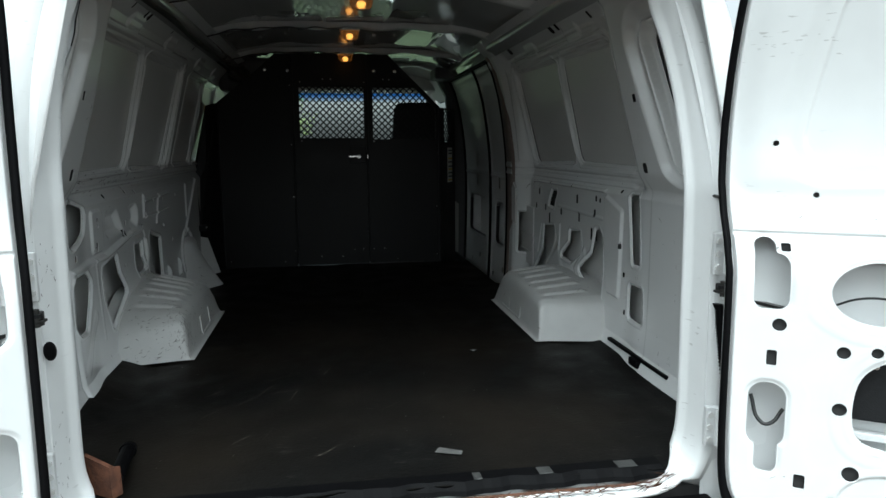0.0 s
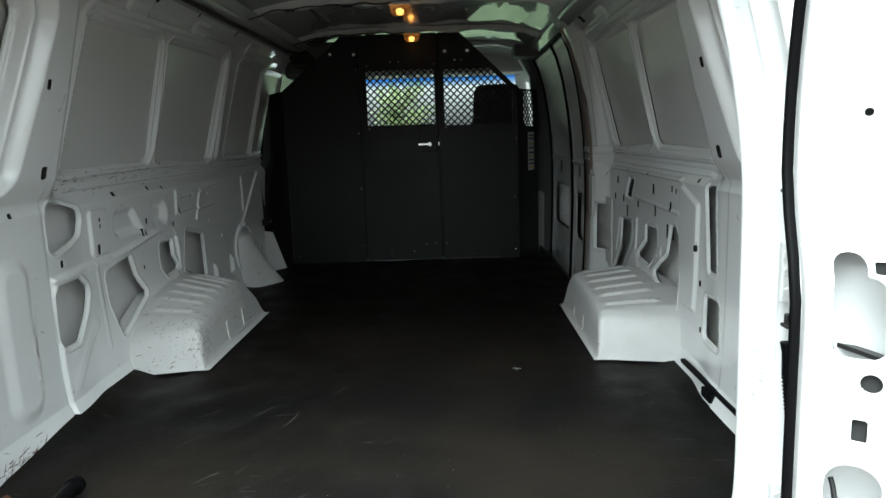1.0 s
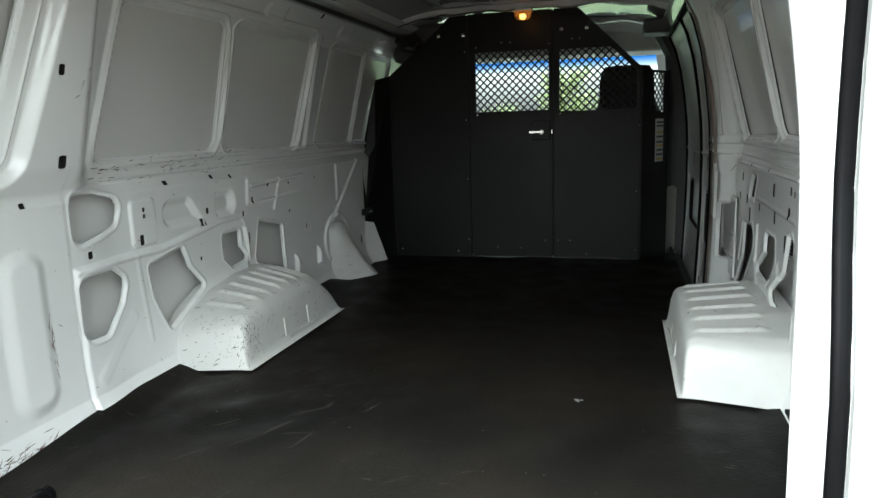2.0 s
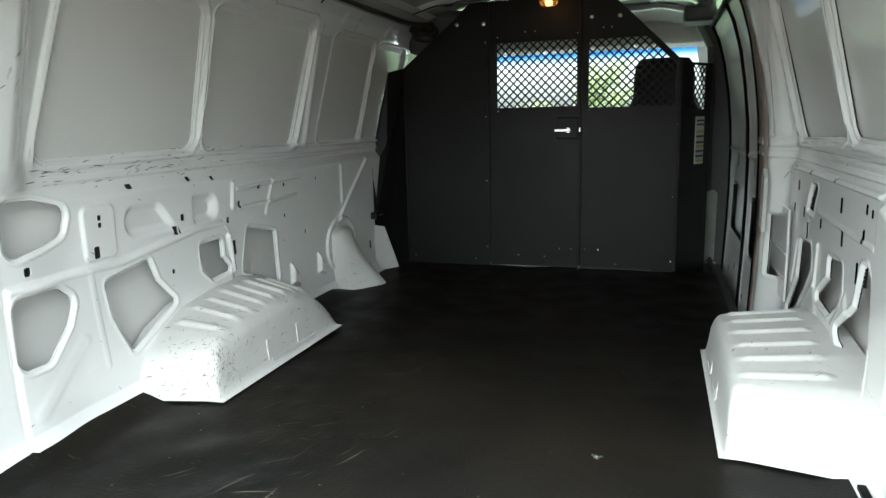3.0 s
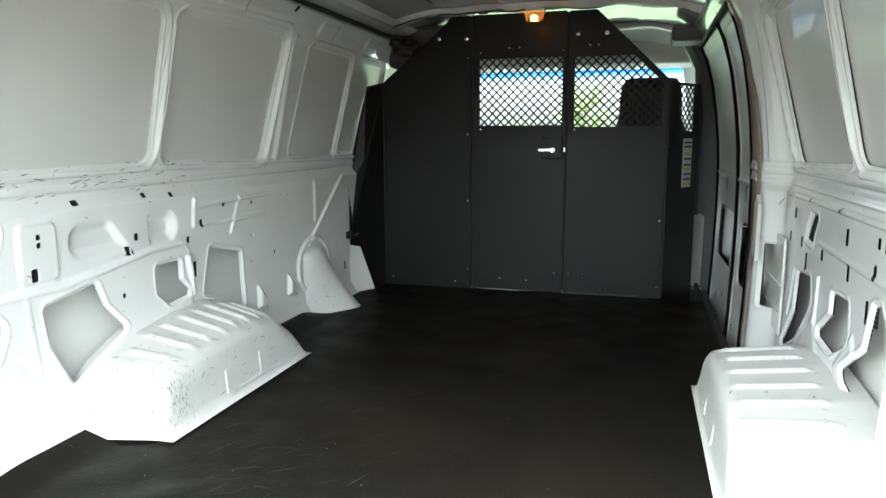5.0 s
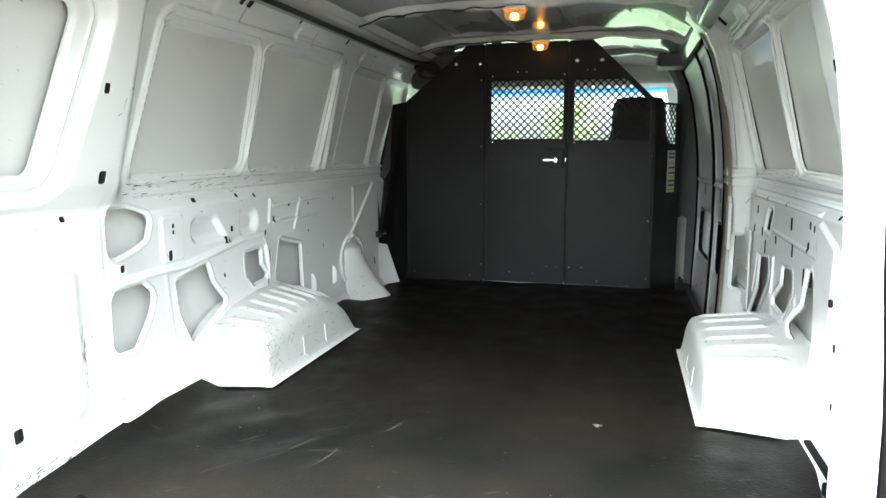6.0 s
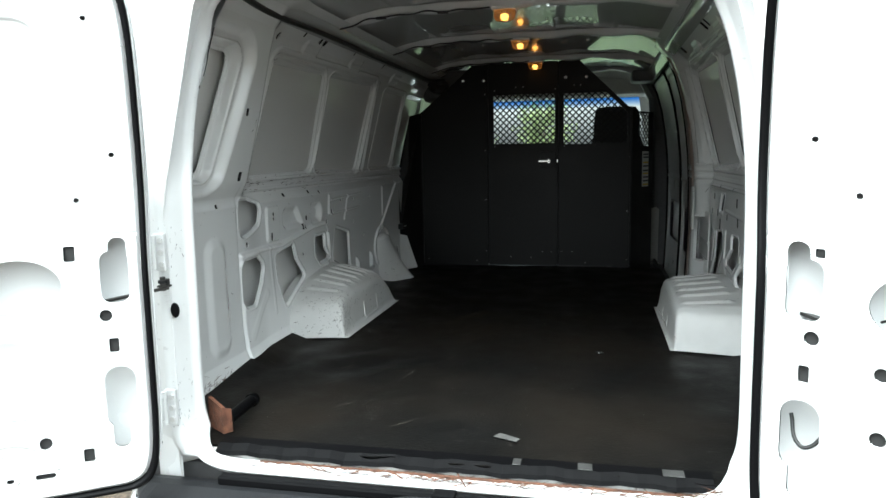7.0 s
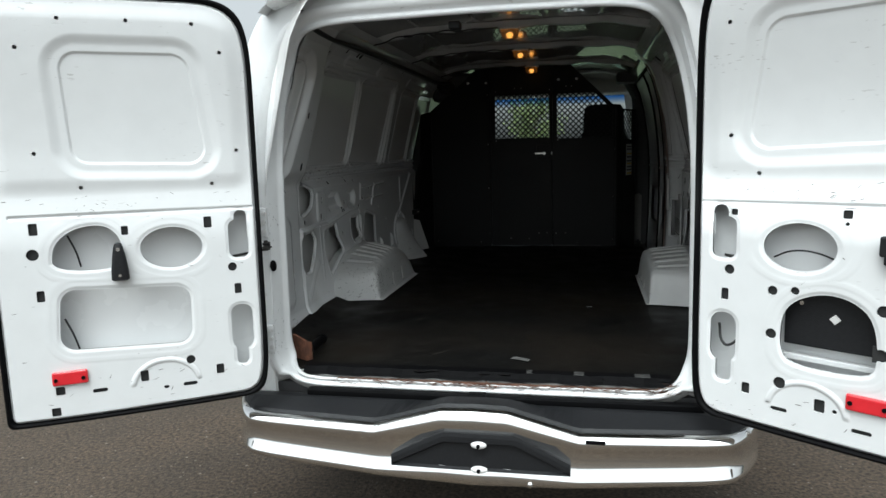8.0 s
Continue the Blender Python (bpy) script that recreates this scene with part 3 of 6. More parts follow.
mat = sheet("rubber_mat", np.arange(-0.925, 0.93, 0.02), np.arange(-0.44, 2.80, 0.02), mat_relief, lambda a, b, off: (a, b, FLOOR - 0.003 + off), mat_cut, MAT, lip=0.008)
tagged(mat, "worn black rubber floor mat with brown stains covering the load floor", "floor mat")

# step well by the side doors
well = part("step_well", join(box(0.80, 1.0, 1.93, 3.25, 0.40, 0.43), box(0.785, 0.80, 1.93, 3.25, 0.40, 0.687), box(0.80, 1.0, 1.905, 1.93, 0.40, 0.687)), PLASTIC)
tagged(well, "dark step well sunk below the load floor by the side doors", "step", kind="structure")


# ---- roof ----
def roof_z(x):
    return 2.091 - 0.071 * (np.abs(x) / 0.74) ** 5


def roof_relief(a, b):
    off = 0.004 * sum(ridge(a - x, 0.022) for x in (-0.45, -0.15, 0.15, 0.45)) * (0.6 + 0.4 * np.sin(4 * b))
    return off + 0.0015 * np.sin(9 * a + 2 * b) * np.sin(4.2 * b + a)


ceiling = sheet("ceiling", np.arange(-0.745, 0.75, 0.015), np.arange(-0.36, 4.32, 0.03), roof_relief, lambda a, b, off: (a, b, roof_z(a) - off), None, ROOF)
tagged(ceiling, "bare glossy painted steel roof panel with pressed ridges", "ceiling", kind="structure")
outer_roof = sheet("roof_skin", np.linspace(-0.78, 0.78, 40), np.linspace(-0.46, 4.4, 20), lambda a, b: 0 * a, lambda a, b, off: (a, b, 2.125 - 0.085 * (np.abs(a) / 0.76) ** 3), None, EXTERIOR)
tagged(outer_roof, "white outer roof of the van", "roof", kind="structure")


def bow_z(x):
    return 2.066 - 0.064 * (np.abs(x) / 0.74) ** 5


def roof_bow(y, material=BOW):
    """A hat-section cross member under the roof panel."""
    prof = ((-0.062, 0.022), (-0.050, 0.019), (-0.036, 0.003), (-0.028, 0.0), (0.028, 0.0), (0.036, 0.003), (0.050, 0.019), (0.062, 0.022))
    rings = []
    for x in np.linspace(-0.735, 0.735, 61):
        dip = 0.006 * math.sin(x * 21 + y * 5) * (1 if abs(x) < 0.66 else 0)
        rings.append([(x, y + dy * (1 + 0.15 * math.cos(x * 26)), float(bow_z(x)) + dz + (dip if dz < 0.01 else 0)) for dy, dz in prof])
    ob = part("roof_bow", loft(rings, closed=False), material, smooth=True)
    return tagged(ob, "grey painted steel roof bow running across the van", "roof bow", "roof bows", "structure")


LAMP_YS = (0.886, 1.68, 2.583)
for y in LAMP_YS:
    roof_bow(y)
roof_bow(3.28)

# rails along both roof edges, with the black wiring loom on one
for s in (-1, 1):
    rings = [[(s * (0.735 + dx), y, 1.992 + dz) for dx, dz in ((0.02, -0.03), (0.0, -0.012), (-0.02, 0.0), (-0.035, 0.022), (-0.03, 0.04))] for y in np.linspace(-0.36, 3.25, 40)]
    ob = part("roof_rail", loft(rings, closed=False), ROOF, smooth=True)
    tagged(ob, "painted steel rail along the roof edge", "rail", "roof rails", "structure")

loom = tube([(-0.60, -0.34, 1.955), (-0.68, -0.1, 1.968), (-0.725, 0.25, 1.965), (-0.728, 0.6, 1.972), (-0.715, 0.95, 1.968), (-0.73, 1.4, 1.972), (-0.72, 1.8, 1.968), (-0.73, 2.2, 1.972), (-0.70, 2.6, 1.97), (-0.66, 2.72, 1.985)], 0.011, "wiring_loom", CABLE)
tagged(loom, "black taped wiring loom along the roof rail", "cable")


bundle = tube([(-0.73, 2.60, 1.955), (-0.70, 2.63, 1.93), (-0.66, 2.67, 1.925), (-0.64, 2.70, 1.945), (-0.67, 2.71, 1.96), (-0.715, 2.69, 1.945), (-0.73, 2.66, 1.925), (-0.69, 2.64, 1.91), (-0.65, 2.66, 1.905)], 0.024, "loom_coil", CABLE)
tagged(bundle, "black taped coil of wiring loom at the partition's corner", "cable")


def bow_wire(y, sag):
    pts = []
    for i, x in enumerate(np.linspace(-0.71, -0.06, 11)):
        pts.append((x, y - 0.045 + 0.012 * math.sin(i * 1.9 + sag), float(bow_z(x)) - 0.004 - 0.006 * (i % 2)))
    ob = tagged(tube(pts, 0.0035, "lamp_wire", CABLE), "thin black wire clipped to the roof bow", "cable", "lamp wires")
    for i in (3, 7):
        p = Vector(pts[i])
        clip = rod(p - Vector((0.022, 0.0, 0.001)), p + Vector((0.022, 0.0, -0.001)), 0.0062, 8)
        part("tape", clip, CABLE, ob, smooth=True)
    return ob


for i, y in enumerate(LAMP_YS):
    bow_wire(y, i * 1.3)


# ---- ceiling lamps ----
def ceiling_lamp():
    ob = thing("ceiling_light", "small lit dome lamp with an amber-looking lens under a roof bow", "lamp", "lamps along the roof")
    part("base", box(-0.050, 0.050, -0.036, 0.036, -0.008, 0.004, 0.003), BOW, ob)
    rings = []
    for k in range(7):
        t = k / 6
        r = 0.042 * math.cos(t * 1.25) ** 0.45
        rings.append([(r * math.cos(q) * 1.1, r * math.sin(q) * 0.78, -0.008 - 0.042 * math.sin(t * 1.5)) for q in np.linspace(0, 2 * math.pi, 20, endpoint=False)])
    lens = part("lens", loft(rings, caps=True), LENS, ob, "amber clear ribbed lens", smooth=True)
    lens.visible_shadow = False
    part("bulb", dome((0, 0, -0.030), 0.010, (1.5, 1, 1), 10, 6), BULB, ob, "glowing bulb", smooth=True)
    return ob


first = ceiling_lamp()
first.location = (-0.005, LAMP_YS[0], 2.062)
for y in LAMP_YS[1:]:
    copy_thing(first, pose(-0.025, y, 2.062))


# ---- rear opening ----
def opening_outline():
    """The rear opening's loop, from the sill's middle round, evenly spaced."""
    half = [(0, 0.672), (0.50, 0.672), (0.565, 0.676), (0.605, 0.692), (0.632, 0.72), (0.648, 0.765), (0.650, 0.85), (0.648, 1.05), (0.646, 1.30), (0.642, 1.45), (0.625, 1.60), (0.602, 1.71),
            (0.58, 1.78), (0.552, 1.832), (0.51, 1.868), (0.45, 1.887), (0.36, 1.893), (0, 1.897)]
    wider = lambda x: x + 0.053 * min(1, x / 0.5)
    pts = np.array([(wider(x), z) for x, z in half] + [(-wider(x), z) for x, z in half[-2:0:-1]])
    loop = np.vstack([pts, pts[:1]])
    run = np.r_[0, np.cumsum(np.linalg.norm(np.diff(loop, axis=0), axis=1))]
    s = np.linspace(0, run[-1], 220, endpoint=False)
    p = np.stack([np.interp(s, run, loop[:, 0]), np.interp(s, run, loop[:, 1])], -1)
    for _ in range(3):
        p = 0.5 * p + 0.25 * (np.roll(p, 1, 0) + np.roll(p, -1, 0))
    t = np.roll(p, -1, 0) - np.roll(p, 1, 0)
    n = np.stack([t[:, 1], -t[:, 0]], -1) / np.linalg.norm(t, axis=1)[:, None]
    return p, n


# each ring: outwards from the opening's edge, its depth at the sides and top, and at the sill
JAMB = ((0.14, -0.235, -0.34), (0.05, -0.325, -0.405), (0.012, -0.343, -0.418), (0.002, -0.349, -0.424), (0.0, -0.356, -0.430), (0.004, -0.366, -0.438), (0.013, -0.372, -0.442), (0.018, -0.384, -0.432),
        (0.024, -0.404, -0.430), (0.032, -0.416, -0.444), (0.040, -0.430, -0.452), (0.058, -0.438, -0.454), (0.064, -0.434, -0.446), (0.076, -0.424, -0.430), (0.105, -0.415, -0.420), (0.15, -0.40, -0.40), (0.185, -0.36, -0.36))
op, on = opening_outline()
rings = []
for o, y_side, y_sill in JAMB:
    ring = []
    for (x, z), (nx, nz) in zip(op, on):
        low = 1.0 if nz > -0.7 else 0.42
        f = min(1.0, max(0.0, (0.92 - abs(nz)) / 0.5))
        y = y_side * f + y_sill * (1 - f)
        xx, zz = x + nx * o * low, z + nz * o * low
        lean = float(rear_lean(zz))
        ring.append((xx + (xx - 0.37) * lean / 2.27, y + lean, zz + (zz - 1.47) * lean / 2.27))
    rings.append(ring)
rear = part("rear_frame", loft(rings), PAINT_DOOR, smooth=True)
tagged(rear, "white painted stepped door frame of the van's rear opening", "door frame", kind="structure")
# drip rail over the opening
gut = [[(x, -0.325 + dy, 2.054 - 0.06 * (abs(x) / 0.7) ** 3 + dz) for dy, dz in ((0.03, 0.03), (-0.035, 0.012), (-0.04, 0.0), (-0.03, -0.006), (0.03, -0.01))] for x in np.linspace(-0.72, 0.72, 41)]
tagged(part("drip_rail", loft(gut, caps=True), EXTERIOR, smooth=False), "white drip rail above the rear opening", "trim", kind="structure")
tagged(part("header_latch", box(-0.10, -0.06, -0.25, -0.20, 1.886, 1.911, 0.004), PLASTIC), "black door latch striker under the header", "latch")
# rear body corners outside the frame
for s in (-1, 1):
    rings = []
    for q in np.linspace(0, 1, 12):
        ang = q * math.pi / 2
        rings.append([(s * (0.735 + 0.215 * math.sin(ang) - 0.55 * max(0, z - 1.35) ** 1.6 * 0.42), -0.425 + float(rear_lean(z)) + 0.26 * (1 - math.cos(ang)), z) for z in np.linspace(0.52, 2.03, 20)])
    ob = part("rear_corner", loft(rings, closed=False), EXTERIOR, smooth=True)
    tagged(ob, "white rounded rear body corner of the van", "body panel", "rear corners", "structure")

# sill: scraped paint, rust and the mat's torn edge strip

def edge_strip():
    rings = []
    for x in np.linspace(-0.635, 0.645, 60):
        j = 0.004 * math.sin(x * 31) + 0.003 * math.sin(x * 77)
        rings.append([(x, -0.425 + j, 0.679), (x, -0.421 + j, 0.690), (x, -0.400 + j, 0.7035), (x, -0.362, 0.7045), (x, -0.362, 0.699), (x, -0.40, 0.677)])
    return loft(rings, caps=True)


strip = tagged(part("sill_strip", edge_strip(), RUBBER), "torn black rubber strip along the mat's rear edge", "rubber strip")
for x, w in ((0.17, 0.02), (0.33, 0.035), (0.53, 0.05)):
    part("tape_patch", box(x, x + w, -0.405, -0.37, 0.7047, 0.7065, 0.0006, 1), TAPE, strip, "torn silver tape")
seal = part("sill_seal", box(-0.60, 0.74, -0.482, -0.450, 0.620, 0.645, 0.006), RUBBER)
tagged(seal, "black rubber seal strip below the rear sill", "rubber seal")
part("clip", box(-0.02, 0.04, -0.490, -0.455, 0.638, 0.652, 0.004), RUBBER, seal)

# rusty bracket and loose tube at the rear corner
brk = thing("rusty_bracket", "brown rusted steel angle bracket standing on the mat's corner", "bracket")
part("upright", prism([(-0.725, -0.300, 0.703), (-0.652, -0.348, 0.703), (-0.654, -0.348, 0.778), (-0.725, -0.300, 0.792)], (0.005, 0.010, 0)), RUST, brk)
part("foot", prism([(-0.652, -0.348, 0.703), (-0.636, -0.325, 0.703), (-0.638, -0.325, 0.770), (-0.654, -0.348, 0.778)], (-0.006, 0.004, 0)), RUST, brk)
tagged(part("loose_tube", join(rod((-0.650, -0.325, 0.738), (-0.672, -0.145, 0.728), 0.017, 16), rod((-0.672, -0.145, 0.728), (-0.674, -0.130, 0.728), 0.021, 16)), RUBBER, smooth=False), "short black rubber tube lying on the mat", "tube")


# ---- rear doors ----
def rounded(pts, times=3):
    """Cuts a polygon's corners until they are round."""
    p = np.array(pts, float)
    for _ in range(times):
        q = np.roll(p, -1, 0)
        p = np.stack([0.75 * p + 0.25 * q, 0.25 * p + 0.75 * q], 1).reshape(-1, 2)
    return p


DOOR_LOOP = rounded([(0.05, 0.676), (0.0, 0.682), (-0.032, 0.715), (-0.043, 0.80), (-0.044, 1.0), (-0.044, 1.25), (-0.045, 1.50), (-0.046, 1.70), (-0.041, 1.82), (-0.016, 1.90), (0.05, 1.941), (0.18, 1.947),
                     (0.66, 1.945), (0.70, 1.94), (0.715, 1.90), (0.715, 0.72), (0.713, 0.676), (0.68, 0.672), (0.45, 0.670)], 2)


def door_outline(a, b):
    return d_poly(a, b, DOOR_LOOP)


def door_window(a, b):
    return d_poly(a, b, [(0.112, 1.468), (0.146, 1.767), (0.478, 1.766), (0.467, 1.476)], 0.05)


def squares(a, b, pts):
    d = np.full(a.shape, 1.0)
    for u, z, w, h, r in pts:
        d = np.minimum(d, d_box(a, b, u - w, u + w, z - h, z + h, r))
    return d


PIN_HOLES = [(0.037, 1.79, 0.006, 0.006, 0.006), (0.595, 1.794, 0.006, 0.006, 0.006), (0.481, 1.879, 0.006, 0.006, 0.006), (0.298, 1.878, 0.006, 0.006, 0.006), (0.113, 1.874, 0.006, 0.006, 0.006),
             (0.576, 1.491, 0.006, 0.006, 0.006), (0.462, 1.387, 0.006, 0.006, 0.006)]
L_PINS = [(0.006, 1.487, 0.006, 0.006, 0.006), (0.087, 1.384, 0.006, 0.006, 0.006)]
R_PINS = [(0.050, 1.487, 0.006, 0.006, 0.006), (0.127, 1.384, 0.006, 0.006, 0.006)]
L_DOOR = [(0.602, 1.268, 0.012, 0.018, 0.003), (0.109, 1.261, 0.012, 0.018, 0.003), (0.354, 1.25, 0.010, 0.014, 0.002), (0.60, 1.065, 0.011, 0.017, 0.003), (0.029, 1.037, 0.011, 0.017, 0.003),
          (0.334, 0.78, 0.012, 0.018, 0.003), (0.103, 0.773, 0.012, 0.016, 0.003), (0.592, 0.70, 0.013, 0.013, 0.002), (0.61, 1.192, 0.017, 0.017, 0.017), (0.042, 1.11, 0.014, 0.014, 0.014),
          (0.192, 0.816, 0.014, 0.014, 0.014), (0.465, 0.752, 0.022, 0.006, 0.006), (0.199, 0.736, 0.022, 0.006, 0.006), (0.272, 0.735, 0.008, 0.005, 0.004), (0.575, 0.765, 0.013, 0.013, 0.003)]
R_DOOR = [(0.347, 1.282, 0.011, 0.011, 0.002), (0.347, 1.258, 0.005, 0.005, 0.005), (0.041, 1.041, 0.010, 0.017, 0.003), (0.108, 0.777, 0.011, 0.016, 0.003), (0.303, 0.772, 0.013, 0.018, 0.003),
          (0.052, 1.113, 0.014, 0.014, 0.014), (0.172, 1.067, 0.013, 0.013, 0.013), (0.23, 1.073, 0.011, 0.011, 0.011), (0.172, 0.947, 0.014, 0.014, 0.014), (0.20, 0.813, 0.016, 0.016, 0.016),
          (0.437, 1.047, 0.015, 0.015, 0.015), (0.437, 0.935, 0.016, 0.016, 0.016), (0.20, 0.737, 0.022, 0.006, 0.006), (0.404, 0.727, 0.024, 0.006, 0.006), (0.34, 0.765, 0.006, 0.006, 0.006), (0.062, 1.276, 0.009, 0.009, 0.002)]


def left_door_cut(a, b):
    d = d_poly(a, b, rounded([(0.560, 1.138), (0.560, 1.20), (0.534, 1.240), (0.478, 1.270), (0.401, 1.270), (0.362, 1.215), (0.364, 1.132)], 2))
    d = np.minimum(d, d_ell(a, b, 0.222, 1.188, 0.092, 0.064))
    d = np.minimum(d, d_box(a, b, -0.014, 0.048, 1.14, 1.262, 0.022))
    d = np.minimum(d, d_box(a, b, -0.012, 0.028, 1.20, 1.294, 0.018))
    d = np.minimum(d, d_poly(a, b, [(0.180, 1.030), (0.548, 1.048), (0.558, 0.922), (0.184, 0.905)], 0.045))
    d = np.minimum(d, d_box(a, b, -0.012, 0.057, 0.832, 0.982, 0.032))
    return np.minimum(d, d_box(a, b, 0.008, 0.046, 0.782, 0.86, 0.016))


def right_door_cut(a, b):
    d = d_poly(a, b, rounded([(0.196, 1.0), (0.225, 1.045), (0.296, 1.074), (0.368, 1.064), (0.42, 1.018), (0.432, 0.90), (0.40, 0.868), (0.23, 0.868), (0.194, 0.905)], 2))
    d = np.minimum(d, d_ell(a, b, 0.235, 1.19, 0.091, 0.064))
    d = np.minimum(d, d_box(a, b, 0.0, 0.068, 1.145, 1.262, 0.022))
    d = np.minimum(d, d_box(a, b, 0.002, 0.044, 1.20, 1.296, 0.020))
    d = np.minimum(d, d_box(a, b, 0.0, 0.074, 0.842, 0.986, 0.034))
    return np.minimum(d, d_box(a, b, 0.018, 0.062, 0.786, 0.87, 0.018))


def door_dish(z):
    """How far the window half of a door lies behind its boxed lower half."""
    return 0.058 * step(z, 1.20, 1.42) - 0.085 * step(z, 1.46, 2.0)


def dished(u, z, way):
    """The dished half spreads a little, away from a centre at (way[0], 1.46)."""
    r = door_dish(z) * way[2]
    k = 1 + r / way[1]
    return way[0] + (u - way[0]) * k, 1.46 + (z - 1.46) * k, r


def door_relief(a, b, cuts):
    off = np.zeros(a.shape)
    w = door_window(a, b)
    off += -0.005 * (1 - step(w, -0.004, 0.004)) - 0.008 * (1 - step(w, 0.020, 0.055))
    off += 0.010 * step(b, 1.36, 1.42) * step(door_outline(a, b), -0.010, -0.07)
    off -= 0.006 * ridge(d_line(a, b, -0.03, 1.302, 0.66, 1.304), 0.008)
    off -= 0.0035 * (1 - step(cuts(a, b), 0.0, 0.012))
    off += 0.0006 * (1 - step(np.abs(cuts(a, b) - 0.034), 0.004, 0.012)) * step(a, 0.09, 0.12)
    off += 0.004 * ridge(np.abs(d_ell(a, b, 0.27, 0.74, 0.10, 0.085)) , 0.010) * step(b, 0.745, 0.76)
    off -= 0.014 * step(door_outline(a, b), -0.012, -0.001)
    return off


def rear_door(name, hinge, turn, cuts, holes_list, label):
    """A door in its own frame: u runs from the hinge edge outwards along x, the inner face looks to -y."""
    ob = thing(name, label, "door", kind="structure")
    uu, zz = np.arange(-0.066, 0.726, 0.0038), np.arange(0.664, 1.952, 0.0038)
    s = -1 if name == "door_1" else 1
    full = lambda a, b: np.minimum.reduce([cuts(a, b), squares(a, b, holes_list + PIN_HOLES + (L_PINS if s < 0 else R_PINS)), -door_outline(a, b)])
    way = (0.17, 2.35, 0.45) if s < 0 else (0.91, 1.91, 1.0)

    def lay(a, b, off):
        u, z, r = dished(a, b, way)
        return s * u, r - off, z

    sheet("inner_panel", uu, zz, lambda a, b: door_relief(a, b, cuts), lay, full, PAINT_DOOR, ob, lip=0.005)
    outer = lambda a, b: -door_outline(a, b) + 0.018
    sheet("outer_panel", np.arange(-0.10, 0.76, 0.02), np.arange(0.63, 1.99, 0.02), lambda a, b: 0.012 * step(b, 1.5, 1.95), lambda a, b, off: lay(a, b, off - 0.085), outer, EXTERIOR, ob, "pale outer door skin seen through the cut-outs", lip=-0.004)
    # black plates standing in for the shade behind the small fixing holes
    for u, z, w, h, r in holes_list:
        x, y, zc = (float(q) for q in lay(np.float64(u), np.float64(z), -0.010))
        part("hole_plug", box(x - w - 0.005, x + w + 0.005, y - 0.002, y + 0.002, zc - h - 0.005, zc + h + 0.005), HOLE_SHADE, ob)
    # rim between both panels, and the black seal that runs round it
    loop = DOOR_LOOP
    c = np.array([0.33, 1.3])

    def ring(grow, y):
        p = np.array(loop)
        return [tuple(map(float, lay(u + grow * np.sign(u - c[0]) * min(1, abs(u - c[0]) / 0.2), z + grow * np.sign(z - c[1]) * min(1, abs(z - c[1]) / 0.5), -y))) for u, z in p]

    part("rim", loft([ring(-0.006, 0.006), ring(0.0, 0.016), ring(0.002, 0.04), ring(0.012, 0.055), ring(0.014, 0.082)]), PAINT_DOOR, ob)
    part("seal", loft([ring(-0.002, 0.012), ring(0.002, -0.002), ring(0.007, -0.004), ring(0.012, 0.001), ring(0.013, 0.010), ring(0.009, 0.019), ring(0.0, 0.020), ring(-0.002, 0.012)]), RUBBER, ob, "black rubber door seal", smooth=True)
    ob.matrix_world = pose(hinge[0], hinge[1], 0, 0, 0, turn)
    return ob


door_1 = rear_door("door_1", (-0.729, -0.62), 32.0, left_door_cut, L_DOOR, "white painted rear van door swung open showing cut-outs and a black handle")
door_2 = rear_door("door_2", (0.726, -0.612), -34.9, right_door_cut, R_DOOR, "white painted rear van door swung open showing cut-outs and a dark recess")

# hinges between jamb and door
for s in (-1, 1):
    for z in (1.235, 0.815):
        h = thing("strap_hinge", "white painted steel strap hinge bolted to the jamb", "hinge", "rear door hinges", at=(s * 0.742, -0.446, z))
        part("plate", box(-0.016, 0.016, -0.008, 0.006, -0.05, 0.05, 0.003), PAINT_DOOR, h)
        part("knuckle", rod((s * 0.012, -0.016, -0.045), (s * 0.012, -0.016, 0.045), 0.008, 12), PAINT_DOOR, h)
        part("arm", prism([(s * 0.010, -0.012, -0.03), (s * 0.010, -0.012, 0.03), (s * -0.010, -0.13, 0.03), (s * -0.010, -0.13, -0.03)], (s * 0.008, 0, 0)), PAINT_DOOR, h)
        for dz in (-0.032, 0.0, 0.03):
            part("bolt", rod((s * -0.006, -0.013, dz), (s * -0.006, -0.006, dz), 0.008, 6), PAINT_SCUFFED_DIMMED, h)

# fittings on the doors (in each door's own frame)
hd = part("handle", loft([[(-0.375 + w * math.copysign(abs(math.cos(q)) ** 0.6, math.cos(q)), -0.018 + d * math.copysign(abs(math.sin(q)) ** 0.6, math.sin(q)), z) for q in np.linspace(0, 2 * math.pi, 20, endpoint=False)] for z, w, d in ((1.098, 0.020, 0.010), (1.102, 0.026, 0.016), (1.13, 0.025, 0.017), (1.18, 0.018, 0.017), (1.20, 0.014, 0.016), (1.212, 0.010, 0.012), (1.215, 0.004, 0.006))], caps=True), PLASTIC, door_1, "black plastic inside handle", smooth=False)
part("pivot", rod((-0.375, -0.037, 1.196), (-0.375, -0.030, 1.196), 0.006, 12), BRIGHT, hd)
part("screw", rod((-0.375, -0.0375, 1.115), (-0.375, -0.032, 1.115), 0.005, 12), BRIGHT, hd)
part("reflector", box(-0.594, -0.494, -0.012, 0.0, 0.784, 0.828, 0.006, 3), RED, door_1, "red plastic reflector")
for u in (0.507, 0.583):
    part("screw", rod((-u, -0.015, 0.803), (-u, -0.011, 0.803), 0.006, 10), RUBBER, door_1)
